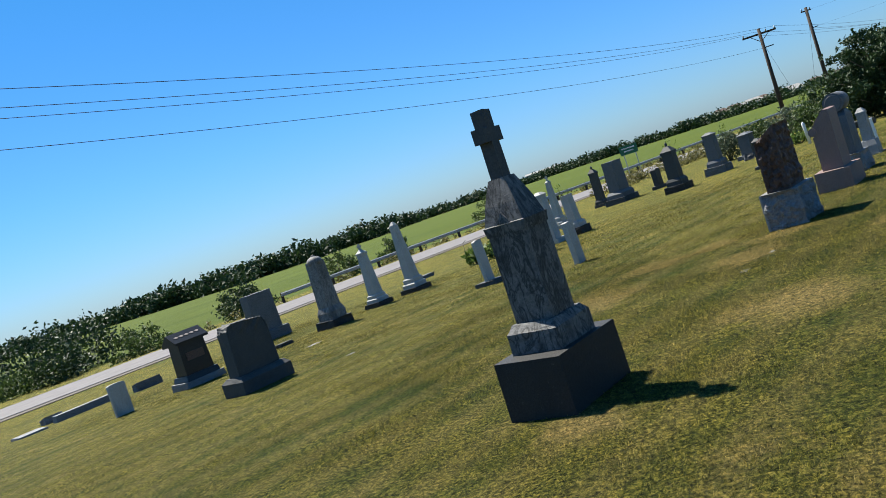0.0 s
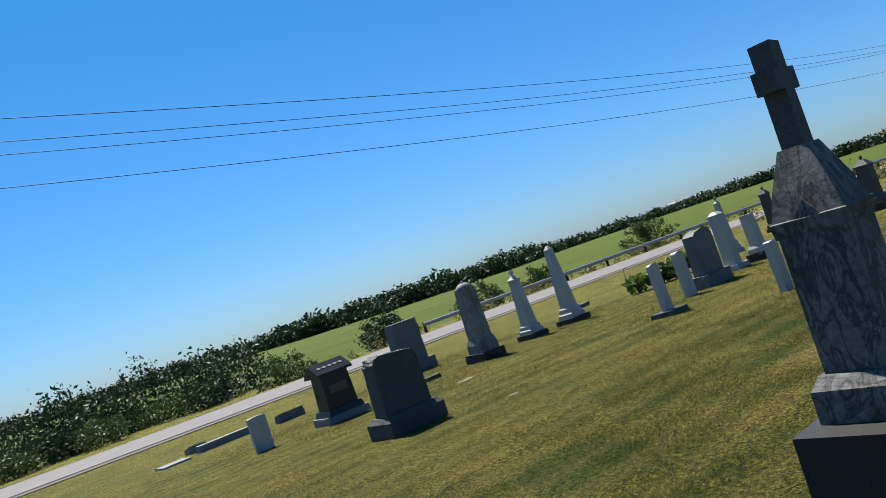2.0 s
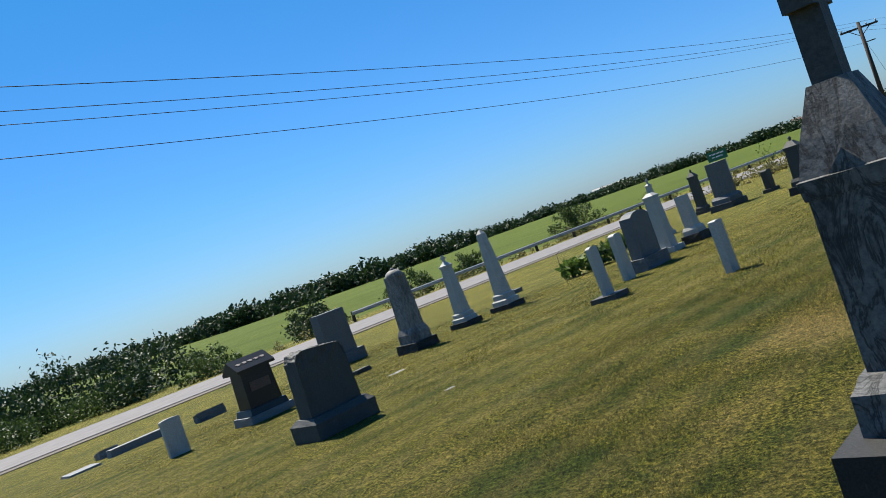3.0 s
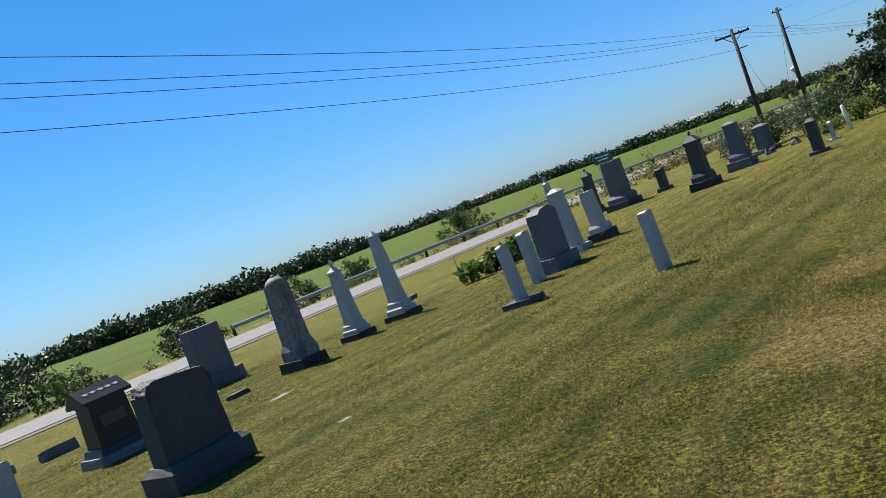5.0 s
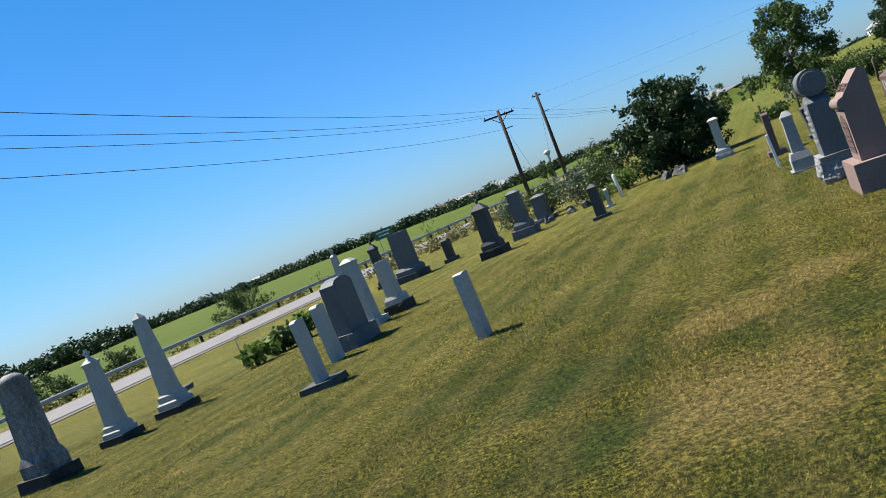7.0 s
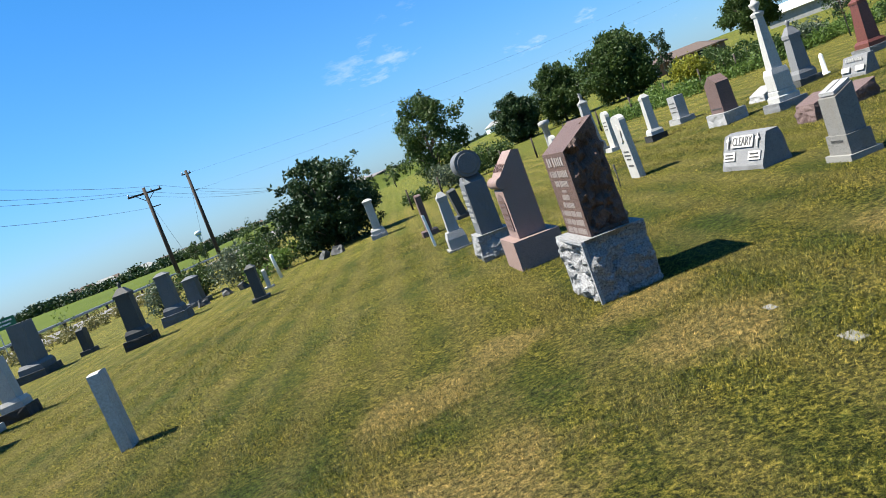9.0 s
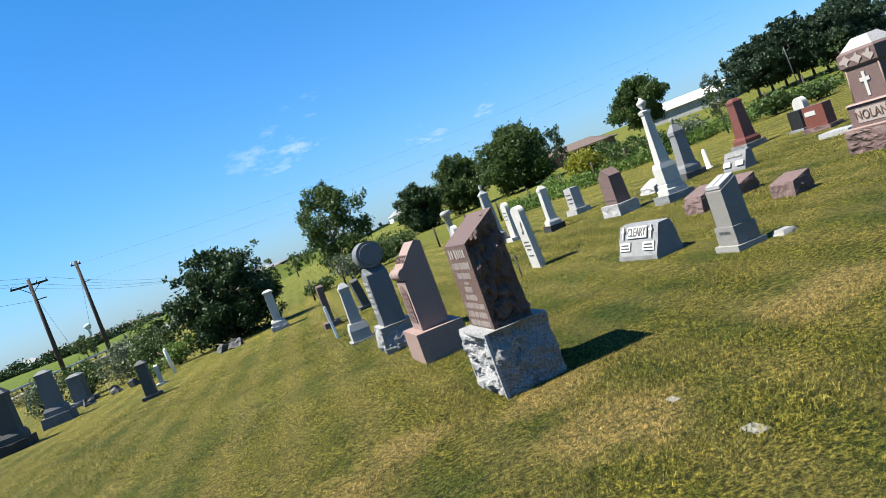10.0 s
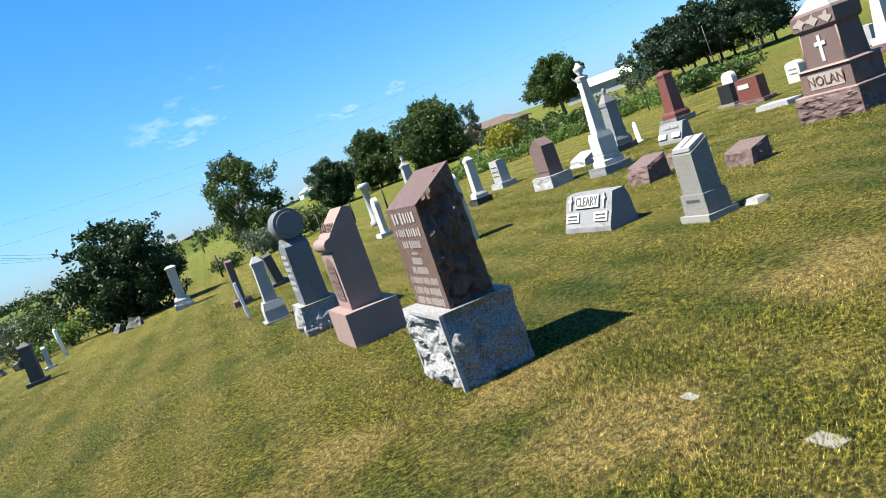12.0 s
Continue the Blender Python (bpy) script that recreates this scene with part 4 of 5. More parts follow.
tb = tablet(8.55, 17.4, 0.42, 1.14, 0.11, MARBLE, "white marble tablet with carved flower relief", None, 0.10, (0, -2), rows=((0.42, 0.6), (0.36, 0.7), (0.3, 0.5), (0.2, 0.6)))
add(tb, "relief", slab([(0.1 * math.cos(a) * (1 + 0.25 * math.sin(5 * a)), 0.86 + 0.16 * math.sin(a)) for a in [radians(k * 18) for k in range(20)]], 0.03, "x", 0.006), LETTER_PALE).location.x = -0.058
mm = thing("grave_marker", 8.05, 17.35, "small dark metal stake marker", "grave marker")
add(mm, "stem", rod((0, 0, 0), (0, 0, 0.34), 0.01), WIRE)
add(mm, "plate", box(0, 0, 0.38, 0.015, 0.07, 0.12), WIRE)
pedestal(13.35, 21.5, 1.22, (0.42, 0.5, 0.2), (0.32, 0.36, 0.14), (0.2, 0.24, 0.88), MARBLE, SANDSTONE_DARK, "white marble pillar with moulded cap on dark base", "hip")
pedestal(15.65, 22.7, 0.8, (0.45, 0.75, 0.2), None, (0.28, 0.5, 0.95), GRANITE_PALE, GRANITE_PALE, "pale gray granite headstone with rough base", "flat", rows=((0.7, 0.7), (0.5, 0.8), (0.3, 0.6)))
br = pedestal(12.5, 18.6, 0.92, (0.5, 0.85, 0.3), None, (0.32, 0.56, 0.92), GRANITE_MAUVE, GRANITE_PALE, "brown granite headstone with peaked top on pale base", "flat", rows=((0.15, 0.8),))
add(br, "peak", slab([(-0.257, 0.92), (0.257, 0.92), (0, 1.08)], 0.29, "x", 0.008), GRANITE_MAUVE)
wedge(14.8, 19.4, 0.4, 0.7, 0.3, GRANITE_PALE, "low pale granite slant marker", 0.5, seed=2)
tw = obelisk(12.1, 16.9, 2.15, 0.6, [(0.42, 0.12), (0.36, 0.10), (0.34, 0.40)], 0.22, 0.13, MARBLE, GRANITE_GRAY, "tall white marble shaft with urn on stepped base", "urn")
pedestal(15.4, 18.7, 1.55, (0.56, 0.56, 0.2), (0.42, 0.42, 0.2), (0.32, 0.32, 0.8), GRANITE_GRAY, SLATE, "gray stone monument with carved finial top", "finial")
ps = thing("post", 16.2, 18.7, "short white stone post", "post")
add(ps, "post", lathe([(0, 0.12), (0.08, 0.1), (0.1, 0.06), (0.5, 0.05), (0.54, 0.02)], 10), PAINT_WHITE)
pedestal(18.0, 18.6, 1.4, (0.6, 0.72, 0.2), (0.46, 0.54, 0.17), (0.34, 0.4, 0.72), GRANITE_RED, GRANITE_GRAY, "dark red granite pillar with pointed cap", "hip")
tn = thing("bevel_headstone", 13.85, 16.45, "pale gray granite double headstone with raised name panels", "headstone")
add(tn, "block", slab([(-0.15, 0), (0.15, 0), (0.12, 0.42), (0.0, 0.42), (-0.14, 0.1)], 0.75, "y", 0.015), GRANITE_GRAY)
for sy in (-1, 1):
    add(tn, "date_panel", box(0, 0, 0, 0.012, 0.26, 0.1), LETTER_PALE).matrix_local = pose(-0.13, sy * 0.22, 0.2, 0, 24, 0)
bars([(0, 0.36, 0.5)], LETTER_PALE, tn, -0.065, height=0.07)
wedge(9.68, 14.66, 0.4, 0.52, 0.36, GRANITE_MAUVE, "rock-faced mauve granite slant marker", 0.7, seed=5)
wedge(10.4, 14.45, 0.4, 0.5, 0.28, GRANITE_MAUVE, "mauve granite slant marker with pale lettered face", 0.6, seed=6)
wedge(8.98, 12.82, 0.32, 0.48, 0.27, GRANITE_MAUVE, "rock-faced mauve granite slant marker", 0.7, seed=7)
pedestal(18.1, 17.2, 0.55, (0.35, 0.6, 0.1), None, (0.2, 0.45, 0.97), GRANITE_BLACK, GRANITE_GRAY, "small polished black granite headstone", "flat", name="headstone")
rd = pedestal(16.6, 15.95, 0.62, (0.38, 0.92, 0.14), None, (0.24, 0.68, 0.98), GRANITE_RED, GRANITE_MAUVE, "red granite headstone with pale name panel", "flat", name="headstone")
add(rd, "name_panel", box(-0.125, 0.1, 0.46, 0.01, 0.34, 0.1), LETTER_PALE)
tablet(19.2, 17.6, 0.4, 0.75, 0.16, MARBLE, "white peaked headstone behind red stone", None, 0.16)
f = thing("flat_marker", 14.5, 14.6, "flat pale marker slab in grass", "grave slab")
add(f, "slab", rocky([(0, 0.2, 0.42), (0.14, 0.19, 0.4)], 0.012, 3, 2), GRANITE_PALE)
obelisk(19.5, 14.0, 1.55, 0.8, [(0.5, 0.16)], 0.34, 0.22, MARBLE, GRANITE_MAUVE, "white marble obelisk on mauve base", "point")
obelisk(17.6, 12.9, 1.9, 0.7, [(0.52, 0.2), (0.46, 0.25)], 0.36, 0.24, GRANITE_PALE, GRANITE_GRAY, "pale gray shaft topped by small cross", "cross")
tablet(22.5, 15.4, 0.6, 0.55, 0.2, GRANITE_PALE, "plain pale granite headstone", None, 0.03)
tablet(18.6, 15.75, 0.42, 0.5, 0.2, MARBLE, "low white marble headstone", None, 0.1, rows=((0.6, 0.6), (0.4, 0.6)))
tablet(18.9, 15.3, 0.4, 0.55, 0.2, GRANITE_PALE, "low pale granite headstone", None, 0.03)
eg = pedestal(6.0, 9.62, 0.5, (0.34, 0.4, 0.12), None, (0.28, 0.34, 0.96), GRANITE_PALE, CONCRETE, "gray stone marker with orange lichen on lawn", "flat", name="headstone")


# ---- trees and shrubs ----
def leaf_cloud(name, blobs, per, size, mat, parent=None, seed=0, hollow=0.55, jitter=0.22):
    """Leaves (small bent pairs of triangles) scattered in and on lobes (x, y, z, rx, ry, rz)."""
    rng = np.random.default_rng(seed)
    cs = []
    for bx, by, bz, rx, ry, rz in blobs:
        n = max(4, int(per * rx * rz))
        d = rng.normal(size=(n, 3))
        d /= np.linalg.norm(d, axis=1)[:, None]
        rad = hollow + (1 - hollow) * rng.random(n) ** 0.6
        lump = 1 + jitter * np.sin(d[:, 0] * 6 + bx) * np.cos(d[:, 1] * 5 + by + d[:, 2] * 4) + rng.normal(size=n) * jitter * 0.4
        cs.append(np.array([bx, by, bz]) + d * (rad * lump)[:, None] * np.array([rx, ry, rz]))
    c = np.concatenate(cs)
    n = len(c)
    a = rng.normal(size=(n, 3))
    a /= np.linalg.norm(a, axis=1)[:, None]
    b = np.cross(a, rng.normal(size=(n, 3)))
    b /= np.linalg.norm(b, axis=1)[:, None] + 1e-9
    s = size * (0.6 + 0.8 * rng.random(n))[:, None]
    v = np.empty((n, 4, 3))
    v[:, 0], v[:, 1], v[:, 2], v[:, 3] = c - a * s, c + b * s * 0.45, c + a * s, c - b * s * 0.45
    me = bpy.data.meshes.new(name)
    me.vertices.add(4 * n)
    me.vertices.foreach_set("co", v.ravel())
    me.loops.add(4 * n)
    me.loops.foreach_set("vertex_index", np.arange(4 * n, dtype=np.int32))
    me.polygons.add(n)
    me.polygons.foreach_set("loop_start", np.arange(0, 4 * n, 4, dtype=np.int32))
    me.update(calc_edges=True)
    me.validate()
    me.materials.append(mat)
    ob = new(name, me)
    if parent:
        ob.parent = parent
    return ob


def tree(x, y, h, w, label, mat=LEAF_MID, crown_from=0.25, lobes=24, per=260, leaf=0.16, seed=1, name="tree", trunk=0.0, lobe=0.62, flat=0.8):
    p = thing(name, x, y, label, "tree" if name == "tree" else "shrub", yaw=0, sink=0.1)
    rng = random.Random(seed)
    tr = trunk or h * 0.028
    z0 = h * crown_from
    bm = rod((0, 0, 0), (0.04 * h * rng.uniform(-1, 1), 0.03 * h, h * 0.72), tr, tr * 0.3, 9)
    for k in range(7):
        a = rng.uniform(0, 6.28)
        b0 = h * rng.uniform(max(0.1, crown_from * 0.8), 0.55)
        e = rod((0, 0, b0), (w * 0.36 * math.cos(a), w * 0.36 * math.sin(a), b0 + h * rng.uniform(0.15, 0.3)), tr * 0.4, tr * 0.1, 6)
        me = bpy.data.meshes.new("limb")
        e.to_mesh(me)
        e.free()
        bm.from_mesh(me)
        bpy.data.meshes.remove(me)
    part("trunk", bm, BARK, p)
    blobs = []
    lobes = int(lobes * 2.2)
    for k in range(lobes):
        t = (k + 0.5) / lobes
        zz = z0 + (h - z0) * (0.08 + 0.86 * t)
        prof = math.sin(math.pi * min(1, 0.2 + 0.76 * t)) ** 0.6
        a = k * 2.4 + rng.uniform(-0.5, 0.5)
        rr = w / 2 * prof * rng.uniform(0.25, 0.98)
        s = w / 2 * rng.uniform(0.20, 0.52) * (0.55 + 0.5 * prof) * lobe
        zz += h * rng.uniform(-0.05, 0.06)
        blobs.append((rr * math.cos(a), rr * math.sin(a), zz, s, s * rng.uniform(0.8, 1.2), s * flat * rng.uniform(0.8, 1.3)))
        # sprays that stick out of the crown
        if k % 2:
            e = 1.0 + rng.uniform(0.15, 0.4)
            blobs.append((rr * e * math.cos(a), rr * e * math.sin(a), zz + h * rng.uniform(0.0, 0.09), s * 0.35, s * 0.35, s * 0.45))
    leaf_cloud("crown", blobs, per * 2.2, leaf * 0.6, mat, p, seed, 0.35, 0.4)
    return p


def shrub(x, y, h, w, label, mat=LEAF_MID, per=420, leaf=0.09, seed=1, group=""):
    p = thing("shrub", x, y, label, "shrub", group, yaw=0, sink=0.05)
    rng = random.Random(seed)
    for k in range(4):
        part("stem", rod((0, 0, 0), (w * 0.3 * rng.uniform(-1, 1), w * 0.3 * rng.uniform(-1, 1), h * 0.75), 0.03, 0.01, 6), BARK, p)
    blobs = []
    for k in range(8):
        a = k * 2.4
        q = w / 2 * rng.uniform(0.1, 0.65)
        s = w / 2 * rng.uniform(0.35, 0.5)
        blobs.append((q * math.cos(a), q * math.sin(a), h * rng.uniform(0.35, 0.72), s, s, h * rng.uniform(0.25, 0.4)))
    leaf_cloud("foliage", blobs, per, leaf, mat, p, seed)
    return p


def polar(az, d, x0=-1.0, y0=7.3):
    return x0 + d * math.sin(radians(az)), y0 + d * math.cos(radians(az))


tree(10.2, 35.6, 3.5, 3.9, "dense dark bushy tree at lawn edge", LEAF_DARK, 0.0, 60, 850, 0.12, 3, lobe=0.5)
tree(*polar(30.3, 50), 5.9, 4.6, "loose green young tree beside the field", LEAF_MID, 0.12, 30, 420, 0.16, 4)
tree(*polar(36.6, 80), 4.8, 4.6, "rounded dark green maple", LEAF_DARK, 0.02, 28, 480, 0.2, 5, lobe=0.75)
tree(*polar(39.9, 84), 5.9, 5.4, "broad green maple on the slope", LEAF_MID, 0.02, 28, 480, 0.2, 6, lobe=0.75)
tree(*polar(44.3, 80), 6.4, 7.0, "large dark spreading maple", LEAF_MID, 0.02, 38, 260, 0.25, 7, lobe=0.75)
tree(*polar(47.2, 92), 5.2, 3.0, "narrow dark tree beside the house", LEAF_DARK, 0.15, 12, 380, 0.2, 8)
tree(*polar(53.5, 75), 5.7, 5.6, "open-grown tree with bare lower trunk", LEAF_MID, 0.3, 28, 560, 0.2, 9, trunk=0.22)
tree(*polar(58.2, 62), 3.4, 2.4, "small dark spruce-like tree", LEAF_PINE, 0.1, 12, 500, 0.14, 10)
tree(*polar(58.3, 34), 2.2, 1.7, "thin young tree at lawn edge", LEAF_MID, 0.3, 10, 260, 0.09, 11, trunk=0.03)
tree(*polar(66.0, 40), 2.0, 1.9, "thin young tree with flat boughs", LEAF_MID, 0.25, 9, 200, 0.09, 12, trunk=0.03)
for k in range(9):
    az = 60.8 + 0.85 * k
    tree(*polar(az, 78 + 4 * (k % 3)), 5.0 + 0.35 * ((k * 5) % 4), 6.4, "tall dark pine in a row on the hilltop", LEAF_PINE, 0.16, 26, 420, 0.2, 20 + k, trunk=0.14, lobe=0.75, flat=0.33)["group"] = "pines on the hilltop"
for az, d, h, w in ((25.2, 95, 4.0, 2.6), (27.0, 120, 3.6, 3.2), (41.8, 130, 3.5, 3.5), (12.5, 160, 4, 5), (22.8, 48, 2.6, 1.4)):
    tree(*polar(az, d), h, w, "small green tree out in the fields", LEAF_MID, 0.15, 10, 260, 0.2, int(d))
shrub(*polar(48.6, 40), 1.75, 2.3, "yellow-green rounded shrub beside the fence line", LEAF_YELLOW, 1500, 0.08, 2)
for k, (az, d, h, w, m) in enumerate(((51.5, 39, 1.3, 2.6, LEAF_MID), (53.8, 37, 1.2, 2.4, LEAF_MID), (46.0, 44, 1.0, 2.0, LEAF_BRIGHT), (56.0, 38, 1.3, 2.2, LEAF_GRAY), (50.4, 62, 1.7, 3.2, LEAF_MID), (48.4, 70, 1.6, 3.2, LEAF_DARK), (61.5, 34, 0.9, 2.4, LEAF_MID), (64.0, 33, 0.8, 2.2, LEAF_MID),
                                       (32.5, 42, 1.6, 3.0, LEAF_MID), (34.3, 44, 1.6, 2.6, LEAF_MID), (30.6, 40, 1.5, 2.4, LEAF_GRAY), (28.2, 40, 0.8, 2.0, LEAF_MID), (69.5, 42, 1.2, 1.8, LEAF_GRAY))):
    shrub(*polar(az, d), h, w, "leafy green shrub along the fence line", m, 1000, 0.08, 30 + k, "fence line shrubs")
for k, (ax, ay, h, w, m) in enumerate(((4.6, 42.0, 1.6, 2.4, LEAF_GRAY), (6.2, 41.5, 1.7, 2.2, LEAF_MID), (7.4, 40.0, 1.8, 2.6, LEAF_GRAY), (7.8, 38.0, 1.5, 2.2, LEAF_MID), (8.2, 36.2, 1.0, 1.8, LEAF_BRIGHT), (11.4, 37.0, 1.4, 2.0, LEAF_MID), (9.3, 42, 2.2, 2.4, LEAF_MID), (6.9, 35.6, 0.6, 1.6, LEAF_BRIGHT))):
    shrub(ax, ay, h, w, "tangled gray-green shrub at edge of lawn", m, 1000, 0.065, 60 + k, "lawn edge shrubs")
# planted clump behind the tablets
for k, (ax, ay) in enumerate(((-5.5, 27.6), (-4.9, 28.6), (-4.3, 29.6))):
    shrub(ax, ay, 0.62 + 0.1 * k, 1.3, "clump of lily leaves planted in lawn", LEAF_BRIGHT if k != 1 else LEAF_MID, 600, 0.12, 80 + k, "planted clumps")
hk = thing("shepherd_hook", -5.9, 28.0, "thin metal shepherd hook in grass", "garden hook")
part("hook", rod((0, 0, 0), (0, 0, 0.9), 0.012, 0.012, 6), WIRE, hk)
part("crook", rod((0, 0, 0.9), (0.12, 0.05, 0.98), 0.012, 0.012, 6), WIRE, hk)
# young trees and weeds by the road
for k, (s, r, h, w) in enumerate(((33, -2.0, 1.9, 1.0), (46, -2.5, 2.3, 1.3), (53, -3, 2.2, 1.0))):
    tree(*road_point(s, r), h, w, "staked young roadside tree", LEAF_BRIGHT, 0.25, 8, 200, 0.1, 90 + k, trunk=0.025)
for k, (s, r, h, w, m) in enumerate(((8, 13, 2.3, 4, LEAF_MID), (16, 14, 2.7, 4.5, LEAF_DARK), (24, 13.5, 2.6, 4, LEAF_MID), (30, 14, 2.4, 3.6, LEAF_MID), (44, 16, 3.0, 4.8, LEAF_MID))):
    tree(*road_point(s, r), h, w, "round leafy tree beyond the guard rail", m, 0.05, 12, 330, 0.16, 100 + k)


def belt(name, pts, label, mat, per, leaf, seed):
    ob = leaf_cloud(name, pts, per, leaf, mat, None, seed, 0.4, 0.34)
    return tagged(ob, label, "trees", kind="stuff")


rng = random.Random(5)
hedge, dark = [], []
for k in range(64):
    s, r = -120 + k * 2.0, rng.uniform(23, 34)
    x, y = road_point(s, r)
    h = rng.uniform(2.2, 3.8) * (1.0 if s < -18 else 0.75)
    (hedge if k % 3 else dark).append((x, y, G(x, y) + h * 0.5, rng.uniform(1.6, 2.6), rng.uniform(1.6, 2.6), h * 0.62))
for k in range(40):
    s, r = -130 + k * 3.6, rng.uniform(30, 52)
    x, y = road_point(s, r)
    h = rng.uniform(3.4, 5.2)
    dark.append((x, y, G(x, y) + h * 0.5, rng.uniform(2, 3.4), rng.uniform(2, 3.4), h * 0.62))
belt("roadside_thicket", hedge, "thick leafy roadside scrub", LEAF_MID, 520, 0.14, 1)
belt("roadside_trees", dark, "dark trees behind roadside scrub", LEAF_DARK, 260, 0.19, 2)
far = []
for k in range(330):
    az = -62 + k * 0.34 + rng.uniform(-0.2, 0.2)
    d = 330 + 60 * math.sin(k * 0.05) + rng.uniform(-15, 15) + max(0, az + 22) * 5.0
    x, y = polar(az, d)
    h = rng.uniform(3.6, 7.4) * (1.0 if az < -18 else 0.72) * (1 + max(0, az + 22) * 0.006)
    far.append((x, y, G(x, y) + h * 0.45, rng.uniform(4, 7), 4, h * 0.6))
belt("far_woods", far, "distant dark tree line across the fields", LEAF_DARK, 17, 0.8, 3)
weeds = []
for k in range(150):
    s, r = rng.uniform(36, 75), rng.uniform(-5.5, -1.8)
    x, y = road_point(s, r)
    weeds.append((x, y, G(x, y) + 0.3, 0.5, 0.5, rng.uniform(0.35, 0.6)))
for k in range(120):
    s, r = rng.uniform(10, 90), rng.uniform(9.2, 10.6)
    x, y = road_point(s, r)
    weeds.append((x, y, G(x, y) + 0.2, 0.4, 0.4, rng.uniform(0.3, 0.5)))
belt("roadside_weeds", weeds, "tall dry weeds along the road", WEEDS, 320, 0.1, 4)


# ---- road furniture, poles, wires ----
gr = thing("guard_rail", *road_point(16, 8.3), "galvanised steel guard rail on short posts", "guard rail", yaw=math.degrees(math.atan2(ROAD_U[1], ROAD_U[0])), sink=0)
prof = [(0.0, 0.42), (0.07, 0.46), (0.0, 0.52), (0.0, 0.56), (0.07, 0.62), (0.0, 0.68), (-0.03, 0.68), (0.03, 0.62), (-0.03, 0.56), (-0.03, 0.52), (0.03, 0.46), (-0.03, 0.42)]
for k in range(26):
    bm = slab([(u, v) for u, v in prof], 4.0, "x", 0)
    for v in bm.verts:
        v.co.x += 2 + 4 * k
        v.co.y = -v.co.y
    part("rail_beam", bm, STEEL, gr)
    part("post", box(4 * k + 0.1, 0.12, 0.3, 0.12, 0.18, 0.8), POLE_WOOD, gr)
ob = thing("hazard_marker", *road_point(15.0, 8.2), "orange and black striped road hazard marker", "road sign", yaw=30, sink=0)
part("panel", box(0, 0, 0.95, 0.03, 0.4, 0.7), SIGN_ORANGE, ob)
for k in range(3):
    bm = box(-0.018, 0, 0.75 + 0.2 * k, 0.006, 0.36, 0.07, 0)
    for v in bm.verts:
        v.co.z += v.co.y * 0.5
    part("stripe", bm, SIGN_BLACK, ob)
part("post", box(0.03, 0, 0.4, 0.05, 0.05, 0.9), STEEL, ob)
sg = thing("road_sign", -1.0, 69.0, "green rectangular road sign with white lettering", "road sign", yaw=80, sink=0)
part("panel", box(0, 0, 2.45, 0.04, 1.5, 0.75), SIGN_GREEN, sg)
bars([(0, 2.6, 1.1), (0, 2.35, 0.8)], SIGN_WHITE, sg, -0.025, height=0.12)
for sy in (-0.5, 0.5):
    part("post", box(0.04, sy, 1.2, 0.06, 0.06, 2.5), STEEL, sg)

# fence along the upper lawn edge
fn = thing("field_fence", *polar(27.5, 35), "thin wire fence on dark posts along the lawn edge", "fence", yaw=0, sink=0)
fx, fy = polar(27.5, 35)
for k in range(16):
    az = 27.5 + 2.4 * k
    qx, qy = polar(az, 35 + 0.3 * k)
    part("post", rod((qx - fx, qy - fy, G(qx, qy) - G(fx, fy) - 0.1), (qx - fx, qy - fy, G(qx, qy) - G(fx, fy) + 0.95), 0.045, 0.04, 7), POLE_WOOD, fn)


def insulator(p, x, y, z):
    part("insulator", lathe([(z, 0.03), (z + 0.06, 0.07), (z + 0.1, 0.05), (z + 0.16, 0.06), (z + 0.2, 0.03)], 8, x, y), STEEL, p)


def utility_pole(x, y, top, label, arm=True, yaw=0.0):
    p = thing("utility_pole", x, y, label, "utility pole", yaw=yaw, sink=0.3)
    h = top - G(x, y) + 0.3
    part("pole", rod((0, 0, 0), (0, 0, h), 0.2, 0.13, 12), POLE_WOOD, p)
    if arm:
        part("crossarm", box(0, 0.14, h - 0.45, 2.9, 0.12, 0.15), POLE_WOOD, p)
        for sx in (-1, 1):
            part("brace", rod((0, 0.12, h - 1.15), (sx * 0.8, 0.14, h - 0.5), 0.03, 0.03, 6), POLE_WOOD, p)
            insulator(p, sx * 1.35, 0.14, h - 0.38)
        insulator(p, 0.6, 0.14, h - 0.38)
        part("bracket", box(0.45, -0.1, h - 1.7, 0.7, 0.06, 0.08), POLE_WOOD, p)
    else:
        part("crossarm", box(0, 0.1, h - 0.3, 0.9, 0.1, 0.1), POLE_WOOD, p)
        part("bracket", box(0.3, 0.1, h - 1.9, 0.7, 0.06, 0.07), POLE_WOOD, p)
        insulator(p, -0.35, 0.1, h - 0.25)
        insulator(p, 0.35, 0.1, h - 0.25)
    return p


def wire(p, q, sag, label="sagging overhead wire between utility poles", r=0.010):
    cu = bpy.data.curves.new("overhead_wire", "CURVE")
    cu.dimensions, cu.bevel_depth, cu.bevel_resolution = "3D", r, 1
    sp = cu.splines.new("POLY")
    n = 40
    sp.points.add(n)
    for k in range(n + 1):
        t = k / n
        c = Vector(p).lerp(Vector(q), t)
        sp.points[k].co = (c.x, c.y, c.z - 4 * sag * t * (1 - t), 1)
    cu.materials.append(WIRE)
    return tagged(new("overhead_wire", cu), label, "wire", "overhead wires")


